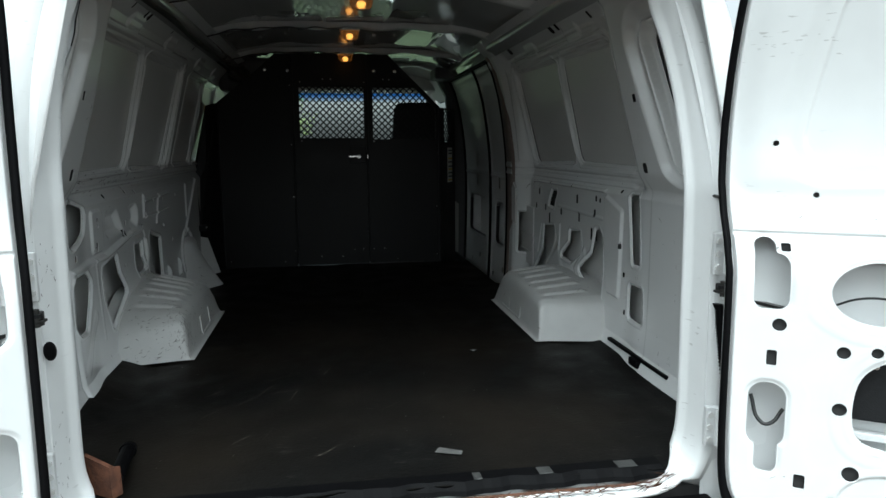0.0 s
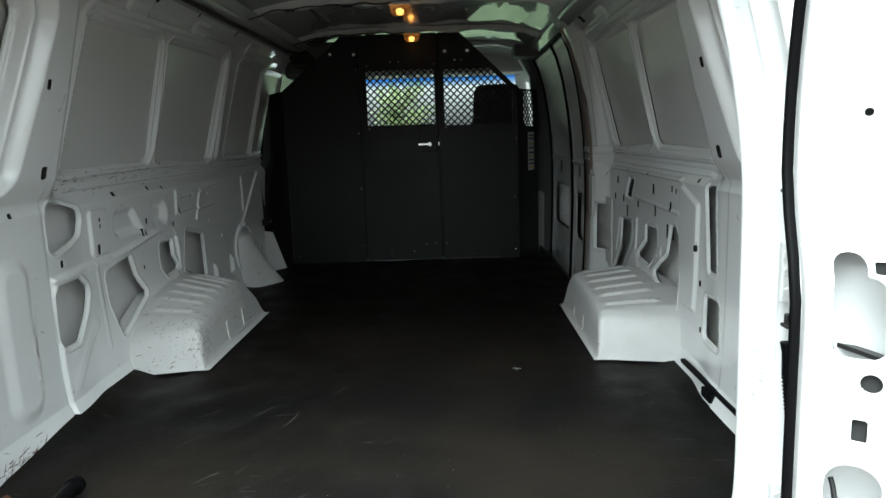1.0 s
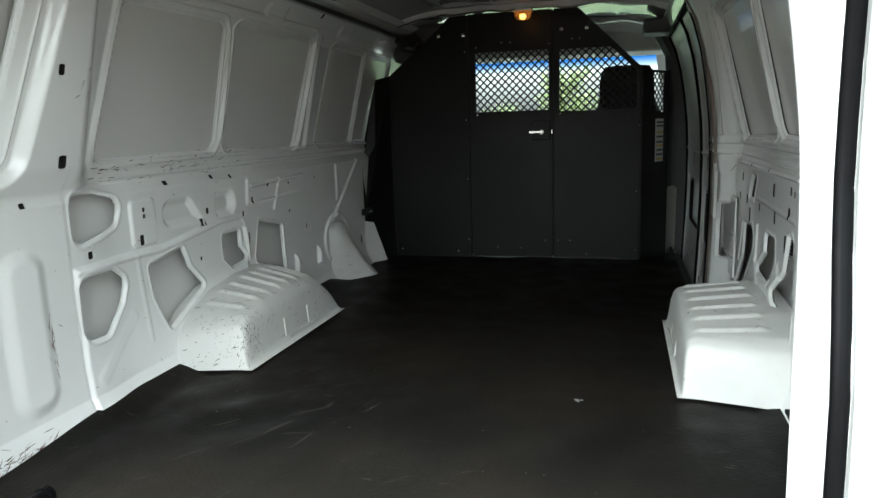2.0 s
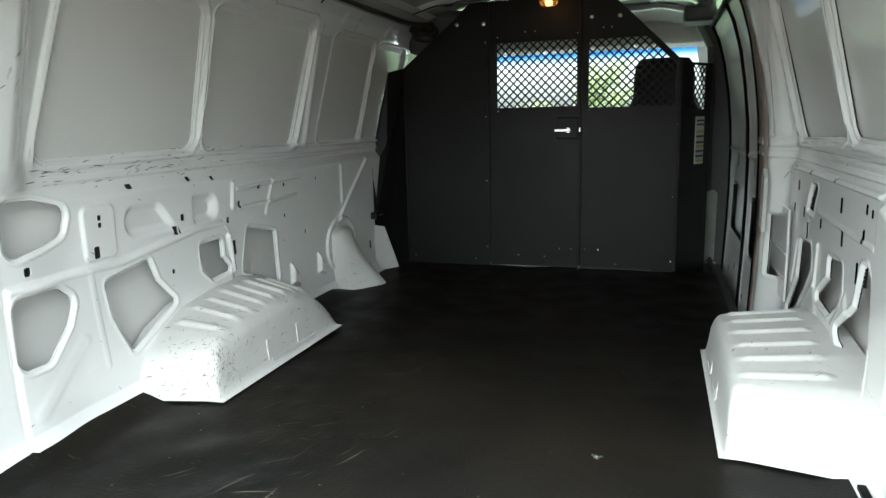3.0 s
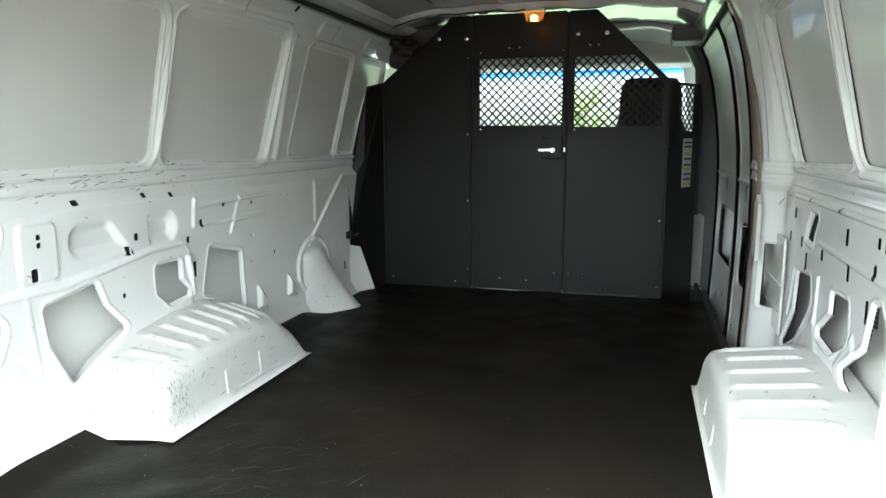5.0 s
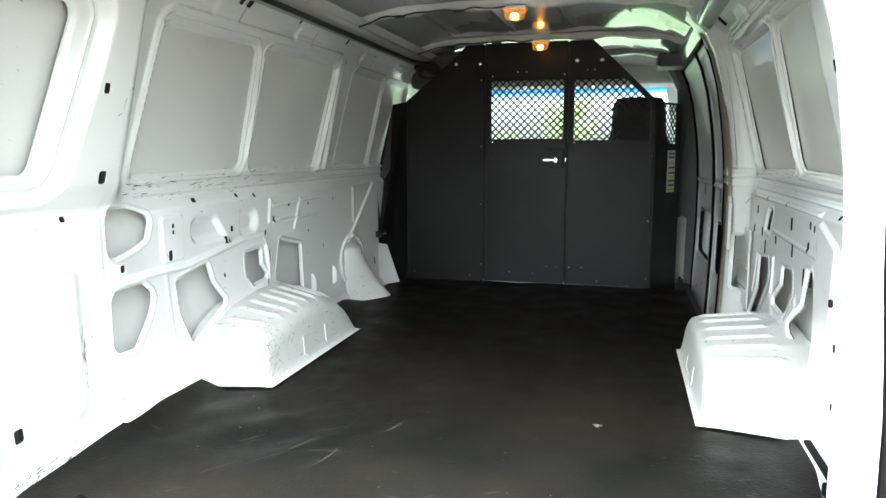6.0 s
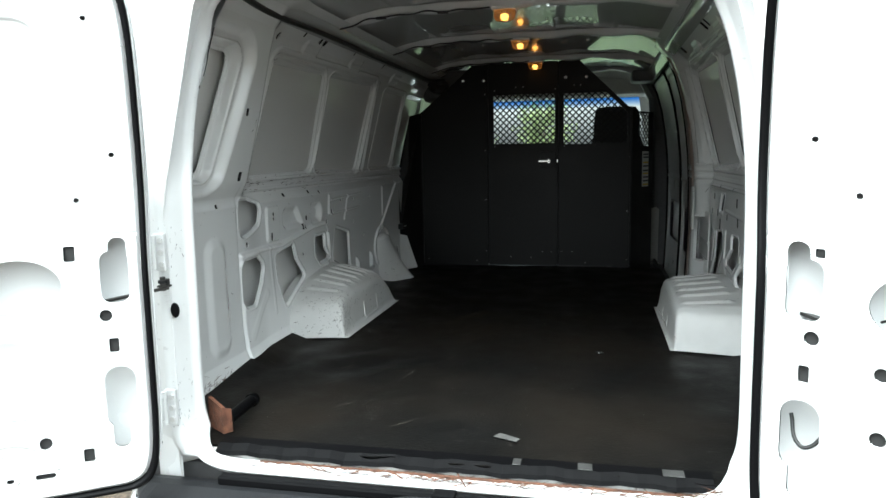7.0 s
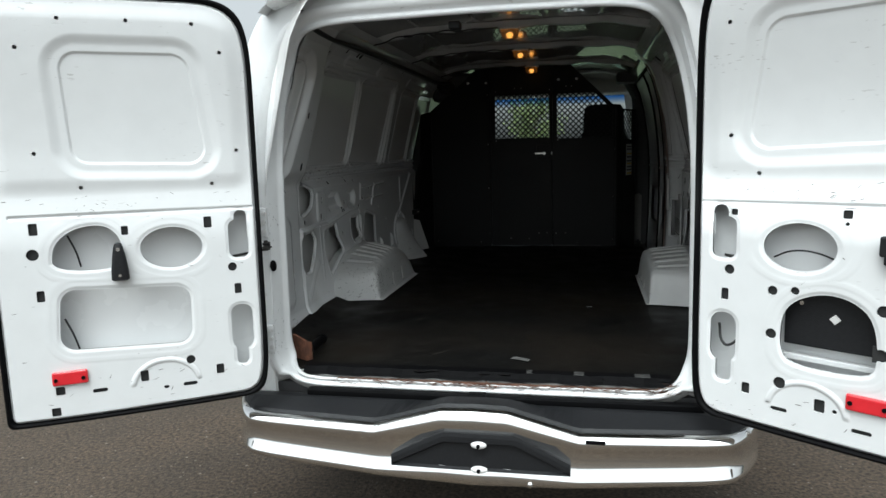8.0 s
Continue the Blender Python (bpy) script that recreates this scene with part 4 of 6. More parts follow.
tube([(-0.52, 0.05, 1.24), (-0.50, 0.045, 1.19), (-0.49, 0.05, 1.14)], 0.003, "wire", CABLE, door_1)
tube([(-0.55, 0.05, 0.98), (-0.53, 0.045, 0.93), (-0.515, 0.05, 0.87)], 0.003, "wire", CABLE, door_1)
part("reflector", box(0.366, 0.466, -0.012, 0.0, 0.782, 0.826, 0.006, 3), RED, door_2, "red plastic reflector")
for u in (0.378, 0.455):
    part("screw", rod((u, -0.015, 0.803), (u, -0.011, 0.803), 0.006, 10), RUBBER, door_2)
part("latch", join(box(0.425, 0.50, -0.026, -0.004, 1.185, 1.235, 0.005), box(0.435, 0.47, -0.024, -0.006, 1.165, 1.188, 0.004)), PLASTIC, door_2, "black latch mechanism")
blk = part("backing_plate", box(0.19, 0.44, 0.045, 0.058, 0.915, 1.09, 0.004), PLASTIC, door_2, "black plate inside the door")
for u, z, r in ((0.235, 1.035, 0.006), (0.405, 1.018, 0.006)):
    part("screw", rod((u, 0.038, z), (u, 0.046, z), r, 10), BRIGHT, blk)
bm = box(-0.010, 0.010, 0.040, 0.0445, -0.010, 0.010, 0.001, 1)
bmesh.ops.transform(bm, matrix=Matrix.Translation((0.318, 0, 1.000)) @ Matrix.Rotation(radians(45), 4, "Y"), verts=bm.verts)
part("nut", bm, SKIN, blk, "pale square fastener")
tube([(0.15, 0.06, 1.15), (0.20, 0.05, 1.172), (0.26, 0.05, 1.172), (0.32, 0.06, 1.15)], 0.0025, "wire", CABLE, door_2)
tube([(0.004, 0.05, 0.94), (0.03, 0.03, 0.885), (0.045, 0.03, 0.885), (0.07, 0.05, 0.915)], 0.004, "wire", CABLE, door_2)
part("ledge", box(0.16, 0.47, 0.055, 0.08, 0.868, 0.885, 0.003), PAINT_DOOR, door_2)

# door checks, conduit and plugs on the jambs
for s, x in ((-1, -0.728), (1, 0.744)):
    chk = thing("door_check", "dark steel door check arm between jamb and open door", "door check", "door checks", at=(x, -0.455, 1.145))
    part("bracket", join(box(-0.010, 0.010, -0.014, 0.006, 0.005, 0.022, 0.003), box(-0.015, 0.015, -0.018, 0.006, 0.0, 0.006, 0.002)), DULL, chk)
    part("arm", prism([(0.012, -0.004, -0.006), (s * 0.006, -0.022, -0.006), (s * 0.060, -0.170, -0.012), (s * 0.074, -0.160, -0.012)], (0, 0, 0.007)), DULL, chk)
    part("pin", rod((0, -0.012, -0.008), (0, -0.012, 0.028), 0.007, 12), DULL, chk)
    part("collar", rod((0, -0.012, 0.012), (0, -0.012, 0.019), 0.012, 12), PLASTIC, chk)
tagged(part("jamb_plug", dome((-0.722, -0.431, 1.077), 0.018, (0.75, 0.25, 1.15), 16, 8), RUBBER, smooth=True), "round black rubber plug in the door jamb", "plug")
tagged(part("striker_bolt", join(rod((0.737, -0.41, 1.368), (0.734, -0.458, 1.366), 0.004, 12), rod((0.734, -0.454, 1.366), (0.734, -0.462, 1.366), 0.0068, 12)), DULL, smooth=False), "small dark steel striker bolt on the jamb", "bolt")
rings = []
cpts = [Vector((0.745, -0.446, 1.115)), Vector((0.733, -0.478, 1.11)), Vector((0.728, -0.492, 1.07)), Vector((0.733, -0.500, 1.0)), Vector((0.748, -0.505, 0.90))]
fine = [cpts[min(3, int(q))].lerp(cpts[min(3, int(q)) + 1], q - min(3, int(q))) for q in np.linspace(0, 4, 90)]
for i, p in enumerate(fine):
    r = 0.0105 + 0.0018 * (1 if i % 2 else -1)
    rings.append([p + Vector((r * math.cos(q), r * math.sin(q), 0)) for q in np.linspace(0, 2 * math.pi, 14, endpoint=False)])
tagged(part("wire_conduit", loft(rings, caps=True), RUBBER, smooth=True), "black corrugated wire conduit between jamb and door", "conduit")


# ---- partition ----
bulk = thing("partition", "black painted steel cargo partition with a mesh-windowed door", "partition")


def flat(a, b, off):
    return a, BULK - off, b


def bulk_outline(a, b):
    return d_poly(a, b, [(-0.842, 0.694), (-0.842, 1.768), (-0.555, 2.0), (-0.465, 2.084), (0.250, 2.084), (0.598, 1.745), (0.592, 0.694)])


WIN_L, WIN_R = (-0.325, 0.092, 1.543, 1.872), (0.150, 0.572, 1.533, 1.868)


def panel_cut(a, b, a0, a1, win=None):
    d = np.minimum(-bulk_outline(a, b), np.minimum(a - a0, a1 - a))
    if win:
        d = np.minimum(d, np.maximum(d_box(a, b, win[0], win[1], win[2], win[3], 0.004), -(-bulk_outline(a, b) - 0.03)))
    return d


def panel_relief(a, b):
    return 0.0012 * np.sin(6 * a + 3 * b) * np.sin(5 * b)


zs = np.arange(0.69, 2.10, 0.012)
sheet("side_panel", np.arange(-0.85, -0.36, 0.012), zs, panel_relief, flat, lambda a, b: panel_cut(a, b, -0.842, -0.369), STEEL_BLACK, bulk, lip=0.025)
door_leaf = sheet("door_leaf", np.arange(-0.374, 0.125, 0.012), zs, lambda a, b: 0.006 + panel_relief(a, b), flat, lambda a, b: np.minimum(panel_cut(a, b, -0.361, 0.108, WIN_L), b - 0.703), STEEL_BLACK, bulk, lip=0.03)
sheet("side_panel", np.arange(0.11, 0.61, 0.012), zs, panel_relief, flat, lambda a, b: panel_cut(a, b, 0.116, 0.60, WIN_R), STEEL_BLACK, bulk, lip=0.025)
for x in (-0.366, 0.112):
    part("seam_lip", box(x - 0.006, x + 0.006, BULK - 0.016, BULK - 0.001, 0.715, 2.078, 0.003), STEEL_BLACK, bulk)
part("edge_lip", box(0.586, 0.600, BULK - 0.020, BULK + 0.03, 0.712, 1.742, 0.004), STEEL_BLACK, bulk)
part("edge_lip", box(-0.846, -0.832, BULK - 0.014, BULK + 0.03, 0.712, 1.765, 0.004), STEEL_BLACK, bulk)
part("kick_strip", box(0.115, 0.48, BULK - 0.012, BULK - 0.002, 0.700, 0.705, 0.001, 1), DULL, bulk, "bare metal strip at the foot")


def grille(x0, x1, z0, z1, y, pitch, parent, clip=None):
    """Expanded diamond mesh: flat bars on both diagonals."""
    bm = bmesh.new()
    half, thick = 0.0040, 0.0025
    cx, cz = (x0 + x1) / 2, (z0 + z1) / 2
    reach = (x1 - x0) + (z1 - z0)
    for sgn in (-1, 1):
        k = -reach
        while k <= reach:
            # the line x - cx + sgn * (z - cz) = k, clipped to the window
            ends = []
            for z in (z0, z1):
                x = cx + k - sgn * (z - cz)
                if x0 <= x <= x1:
                    ends.append((x, z))
            for x in (x0, x1):
                z = cz + (k - (x - cx)) * sgn
                if z0 < z < z1:
                    ends.append((x, z))
            if len(ends) == 2 and abs(ends[0][0] - ends[1][0]) > 0.004:
                (xa, za), (xb, zb) = ends
                if clip:
                    # cut back whatever lies past the sloping edge
                    over = [clip(xa, za), clip(xb, zb)]
                    if over[0] > 0 > over[1] or over[1] > 0 > over[0]:
                        f = over[0] / (over[0] - over[1])
                        xm, zm = xa + f * (xb - xa), za + f * (zb - za)
                        (xa, za), (xb, zb) = ((xm, zm), (xb, zb)) if over[0] > 0 else ((xa, za), (xm, zm))
                if not clip or min(clip(xa, za), clip(xb, zb)) < -1e-6:
                    way = Vector((xb - xa, 0, zb - za)).normalized()
                    side = Vector((-way.z, 0, way.x)) * half
                    a, b = Vector((xa, y, za)), Vector((xb, y, zb))
                    yy = Vector((0, thick if sgn > 0 else thick * 0.9, 0))
                    vs = [bm.verts.new(p) for p in (a - side - yy, a + side - yy, b + side - yy, b - side - yy, a - side + yy, a + side + yy, b + side + yy, b - side + yy)]
                    for f in ((0, 1, 2, 3), (7, 6, 5, 4), (0, 4, 5, 1), (1, 5, 6, 2), (2, 6, 7, 3), (3, 7, 4, 0)):
                        bm.faces.new([vs[i] for i in f])
            k += pitch
    return part("mesh_grille", bm, STEEL_BLACK, parent, "black diamond mesh")


grille(*WIN_L, BULK + 0.004, 0.0418, door_leaf)
grille(*WIN_R, BULK + 0.008, 0.0418, bulk, lambda x, z: (x - 0.598) * 0.698 + (z - 1.745) * 0.716 + 0.028)
plate = part("latch_plate", box(-0.006, 0.100, BULK - 0.014, BULK - 0.004, 1.378, 1.486, 0.004), STEEL_BLACK, door_leaf)
part("handle", join(box(-0.018, 0.062, BULK - 0.034, BULK - 0.024, 1.413, 1.430, 0.004), rod((0.052, BULK - 0.028, 1.421), (0.052, BULK - 0.010, 1.421), 0.013, 14)), BRIGHT, plate, "bright metal lever handle")
part("strike", box(0.106, 0.114, BULK - 0.022, BULK - 0.008, 1.41, 1.435, 0.002), BRIGHT, door_leaf)
rivet = bpy.data.meshes.new("rivet")
bm = dome((0, 0, 0), 0.0048, (1, 0.5, 1), 8, 5)
bm.to_mesh(rivet)
bm.free()
rivet.materials.append(BRIGHT)
bolt_head = bpy.data.meshes.new("bolt_head")
bm = dome((0, 0, 0), 0.012, (1, 0.5, 1), 12, 6)
bm.to_mesh(bolt_head)
bm.free()
bolt_head.materials.append(BRIGHT)
for x, z in ((-0.534, 1.976), (-0.39, 1.972), (0.162, 1.973), (0.298, 1.972)):
    o = new("bolt", bolt_head)
    o.parent, o.location = bulk, (x, BULK - 0.003, z)
for x, z in ((-0.382, 1.88), (-0.382, 1.50), (-0.382, 1.16), (-0.382, 0.80), (-0.315, 1.90), (-0.315, 1.525), (0.095, 1.90), (0.155, 1.52), (0.22, 1.92), (0.26, 1.92), (-0.17, 1.92), (-0.12, 1.92),
             (0.585, 1.44), (0.572, 1.08), (0.572, 0.75), (-0.21, 0.76), (-0.07, 0.755), (0.01, 0.80), (0.07, 0.80), (0.14, 0.80), (0.21, 0.80), (-0.80, 0.74), (-0.45, 0.73), (0.30, 0.725)):
    o = new("rivet", rivet)
    o.parent, o.location = bulk, (x, BULK - (0.010 if -0.36 < x < 0.1 else 0.004), z)

# flanges that close the gap to the side wall
part("wing", prism([(-0.838, 2.752, 0.695), (-0.838, 2.752, 1.768), (-0.895, 2.66, 1.745), (-0.966, 2.62, 1.40), (-0.966, 2.60, 1.27), (-0.942, 2.50, 1.25), (-0.942, 2.50, 0.96), (-0.92, 2.58, 0.695)], (0.003, 0.003, 0)), STEEL_BLACK, bulk)
brace = part("bracket", box(-0.934, -0.90, 2.44, 2.53, 0.985, 1.02, 0.002), STEEL_BLACK, bulk)
for y in (2.455, 2.485, 2.515):
    part("bolt", dome((-0.899, y, 1.003), 0.006, (0.5, 1, 1), 8, 5), BRIGHT, brace)
wing = sheet("wing", np.linspace(0, 1, 40), np.arange(0.60, 1.76, 0.012), lambda a, b: 0 * a, lambda a, b, off: (0.600 + 0.150 * a, BULK + 0.01 + 0.27 * a - off, b),
             lambda a, b: np.minimum(1.742 - b + 0.0 * a, np.maximum(np.maximum(np.abs(a - 0.52) - 0.25, np.abs(b - 1.62) / 0.9 - 0.12) + 0.0, -(1.74 - b))), STEEL_BLACK, bulk, lip=0.012)
bm = bmesh.new()
for sgn in (-1, 1):
    for k in np.arange(-1.2, 1.2, 0.14):
        a, b = (0.52 + k - 0.36, 1.51), (0.52 + k + 0.36, 1.73)
        if sgn < 0:
            a, b = (a[0], 1.73), (b[0], 1.51)
        cut = []
        for (u0, z0), (u1, z1) in ((a, b), (b, a)):
            uc = min(0.78, max(0.26, u0))
            cut.append((uc, z0 + (z1 - z0) * (uc - u0) / (u1 - u0)))
        pa, pb = (Vector((0.600 + 0.150 * u, BULK + 0.018 + 0.27 * u, z)) for u, z in cut)
        if cut[0][0] != cut[1][0] and all(1.50 < z < 1.74 for _, z in cut):
            join(bm, rod(pa, pb, 0.0035, 5))
part("mesh_grille", bm, STEEL_BLACK, wing, "black diamond mesh")
lab = part("warning_label", prism([(0.672, 2.900, 1.235), (0.716, 2.979, 1.235), (0.716, 2.979, 1.475), (0.672, 2.900, 1.475)], (0.003, -0.0017, 0)), STICKER, bulk, "pale printed label")
for i, (z, m) in enumerate(((1.455, INK), (1.435, INK), (1.40, INK_YELLOW), (1.375, INK), (1.345, INK), (1.325, INK_YELLOW), (1.30, INK), (1.275, INK), (1.25, INK_YELLOW))):
    part("print_bar", prism([(0.679, 2.9055, z - 0.005), (0.7165, 2.9730, z - 0.005), (0.7165, 2.9730, z + 0.005), (0.679, 2.9055, z + 0.005)], (0.001, -0.0006, 0)), m, lab)


# ---- wheel arches ----
def arch_mesh(s):
    """A ribbed arch: heights along its inner edge and at the wall, swept over a cross line. The kerb-side one is boxier."""
    v = np.concatenate([np.linspace(0, 0.14, 30)[:-1], np.linspace(0.14, 0.8, 150)[:-1], np.linspace(0.8, 1, 20)])
    if s < 0:
        hi = np.interp(v, [0, 0.015, 0.045, 0.10, 0.25, 0.5, 0.65, 0.79, 0.9, 0.96, 1], [0, 0.08, 0.145, 0.168, 0.182, 0.192, 0.19, 0.165, 0.105, 0.052, 0])
        hw = np.interp(v, [0, 0.03, 0.07, 0.14, 0.26, 0.45, 0.62, 0.79, 0.9, 0.96, 1], [0, 0.075, 0.125, 0.175, 0.222, 0.248, 0.248, 0.212, 0.132, 0.066, 0])
        cross = [(x, max(0.0, (0.955 - x) / 0.245), 1.0) for x in np.linspace(0.985, 0.745, 34)] + [(0.728, 0.93, 0.985), (0.714, 0.97, 0.95), (0.704, 0.99, 0.89), (0.697, 1.0, 0.80), (0.692, 1.0, 0.6), (0.688, 1.0, 0.4), (0.684, 1.0, 0.2), (0.680, 1.0, 0.07), (0.672, 1.0, 0.03), (0.664, 1.0, 0.0)]
        ribs, rib_end = (0.83, 0.91, 0.985, 1.06, 1.13, 1.20, 1.27, 1.335), 0.735
    else:
        hi = np.interp(v, [0, 0.012, 0.035, 0.07, 0.25, 0.5, 0.66, 0.75, 0.84, 0.93, 1], [0, 0.085, 0.145, 0.163, 0.178, 0.186, 0.187, 0.181, 0.145, 0.066, 0])
        hw = np.interp(v, [0, 0.02, 0.05, 0.10, 0.26, 0.5, 0.66, 0.79, 0.9, 0.96, 1], [0, 0.085, 0.140, 0.172, 0.204, 0.216, 0.214, 0.190, 0.125, 0.066, 0])
        cross = [(x, max(0.0, (0.955 - x) / 0.255), 1.0) for x in np.linspace(0.985, 0.708, 36)] + [(0.697, 0.97, 0.985), (0.687, 0.99, 0.955), (0.680, 1.0, 0.90), (0.675, 1.0, 0.80), (0.672, 1.0, 0.6), (0.670, 1.0, 0.4), (0.668, 1.0, 0.2), (0.666, 1.0, 0.07), (0.661, 1.0, 0.03), (0.654, 1.0, 0.0)]
        ribs, rib_end = (0.80, 0.89, 0.985, 1.085, 1.185, 1.275), 0.705
    for _ in range(2):
        hi[1:-1] = 0.5 * hi[1:-1] + 0.25 * (hi[:-2] + hi[2:])
        hw[1:-1] = 0.5 * hw[1:-1] + 0.25 * (hw[:-2] + hw[2:])
    rings = []
    for i, t in enumerate(v):
        ring = []
        for x, m, share in cross:
            y = (0.645 + 0.055 * m) * (1 - t) + (1.60 - 0.105 * m) * t
            h = (hw[i] * (1 - m) + hi[i] * m) * share
            rib = sum(max(0.0, min(1.0, 1.6 - abs(y - yk) / 0.010)) for yk in ribs)
            if share == 1.0:
                edge = max(0.0, min(1, (0.90 - x) / 0.02)) * max(0.0, min(1, (x - rib_end) / 0.015))
                h += 0.008 * (rib * rib * (3 - 2 * rib)) * edge
            ring.append((s * x, y, FLOOR + 0.004 + h))
        rings.append(ring)
    return loft(rings, closed=False)


for s, side, label in ((-1, 0.689, "white ribbed wheel arch with heavily scuffed paint"), (1, 0.674, "white ribbed wheel arch with light scuffs")):
    arch = part("wheel_arch", arch_mesh(s), PAINT_SCUFFED_DIMMED, smooth=True)
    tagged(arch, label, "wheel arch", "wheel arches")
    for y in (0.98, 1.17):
        part("tab", prism([(s * side, y, 0.735), (s * side, y + 0.035, 0.735), (s * (side + 0.008), y + 0.03, 0.80), (s * (side + 0.008), y + 0.005, 0.80)], (s * -0.010, 0, 0)), PAINT_SCUFFED_DIMMED, arch)
    part("flange_bead", prism([(s * (side - 0.005), 1.0, 0.722), (s * (side - 0.005), 1.30, 0.722), (s * (side - 0.005), 1.30, 0.731), (s * (side - 0.005), 1.0, 0.731)], (s * -0.005, 0, 0)), PAINT_SCUFFED_DIMMED, arch)

# flared cover at the foot of the wall near the partition
foot = np.array([(-0.946, 1.965), (-0.90, 2.01), (-0.84, 2.09), (-0.79, 2.165), (-0.766, 2.215), (-0.79, 2.265), (-0.86, 2.33), (-0.946, 2.40)])
head = np.array([(-0.946, 1.985), (-0.925, 1.99), (-0.900, 2.015), (-0.890, 2.06), (-0.889, 2.10), (-0.900, 2.145), (-0.925, 2.175), (-0.946, 2.185)])
rings = []
for z in np.concatenate([np.linspace(0.699, 0.97, 22), [0.985, 0.995, 1.0]]):
    f = max(0.0, (0.97 - z) / 0.271) ** 1.35
    k = 1.0 if z < 0.972 else math.sqrt(max(0.02, 1 - ((z - 0.97) / 0.031) ** 2))
    p = foot * f + head * (1 - f)
    p = np.array([(-0.946, 2.085)]) + (p - np.array([(-0.946, 2.085)])) * k
    for _ in range(2):
        mids = 0.5 * (p[:-1] + p[1:])
        q = np.empty((2 * len(p) - 1, 2))
        q[0::2], q[1::2] = p, mids
        q[2:-2:2] = 0.5 * q[2:-2:2] + 0.25 * (q[1:-3:2] + q[3:-1:2])
        p = q
    rings.append([(x, y, z) for x, y in p])
cover = part("pillar_cover", loft(rings, closed=False), PAINT_SCUFFED_DIMMED, smooth=True)
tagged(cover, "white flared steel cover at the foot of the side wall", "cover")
tagged(part("wall_foot", prism([(-0.935, 2.46, 0.70), (-0.845, 2.60, 0.702), (-0.905, 2.555, 0.93), (-0.94, 2.50, 0.945)], (-0.004, 0.004, 0)), PAINT_SCUFFED_DIMMED), "white sloping steel gusset beside the partition", "gusset")
# seat-belt style rail clip lying along the other wall's foot
tagged(part("floor_rail", join(box(0.898, 0.915, 0.08, 0.56, 0.738, 0.750, 0.003), box(0.885, 0.912, 0.27, 0.34, 0.712, 0.742, 0.006)), RUBBER), "black plastic rail along the foot of the side wall", "rail")


# ---- side doors on the kerb side ----
def side_door(y0, y1, thick, label):
    ob = thing("side_door", label, "door", "side doors")
    cx = (y0 + y1) / 2
    lay = lambda a, b, off: (pillar_x(b) + 0.012 - off, a, b)

    def cut(a, b):
        d = -d_box(a, b, y0, y1, 0.43, 1.955, 0.05)
        d = np.minimum(d, d_box(a, b, y0 + 0.11, y1 - 0.11, 0.88, 1.14, 0.05))
        d = np.minimum(d, small_holes(a, b, [(cx, 1.26, 0.016, 0.03), (cx - 0.12, 0.74, 0.014, 0.014), (cx + 0.12, 0.68, 0.014, 0.014), (y0 + 0.05, 1.2, 0.01, 0.02), (y1 - 0.05, 1.05, 0.01, 0.02), (cx, 0.58, 0.03, 0.012)]))
        return d

    def bulge(a, b):
        edge = d_box(a, b, y0, y1, 0.43, 1.955, 0.05)
        off = rolled(d_box(a, b, y0 + 0.11, y1 - 0.11, 0.88, 1.14, 0.05)) - 0.010 * step(edge, -0.012, 0.0)
        # the blanked window above the belt
        off += -0.006 * (1 - step(d_box(a, b, y0 + 0.03, y1 - 0.03, 1.315, 1.915, 0.05), -0.006, 0.004)) + 0.008 * ridge(b - 1.302, 0.012)
        return off + 0.006 * ridge(a - y0 - 0.05, 0.016) * (1 - step(b, 1.22, 1.27)) + 0.006 * ridge(a - y1 + 0.06, 0.016) * (1 - step(b, 1.22, 1.27))

    sheet("inner_panel", np.arange(y0 - 0.01, y1 + 0.01, 0.009), np.arange(0.42, 1.965, 0.009), bulge, lay, cut, PAINT_DOOR, ob, lip=0.02)
    sheet("outer_panel", np.linspace(y0 - 0.02, y1 + 0.02, 20), np.linspace(0.40, 2.0, 40), lambda a, b: 0 * a, lambda a, b, off: (skin_x(b) - 0.008, a, b), None, SKIN, ob)
    sheet("door_edge", np.linspace(0, 1, 4), np.linspace(0.45, 1.28, 12), lambda a, b: 0 * a, lambda a, b, off: ((1 - a) * (pillar_x(b) + 0.016) + a * (skin_x(b) - 0.010), 0 * a + y1 - 0.02, b), None, PAINT_DOOR, ob)
    for y, r in ((y0 - 0.008, thick), (y1 + 0.006, 0.008)):
        pts = [(float(pillar_x(z)) + 0.008, y, z) for z in np.linspace(0.45, 1.96, 24)]
        tube(pts, r, "seal", RUBBER, ob, "black rubber door seal")
    tube([(float(pillar_x(1.955)) + 0.004, y, 1.957) for y in np.linspace(y0, y1, 6)], 0.012, "seal", RUBBER, ob, "black rubber door seal")
    return ob


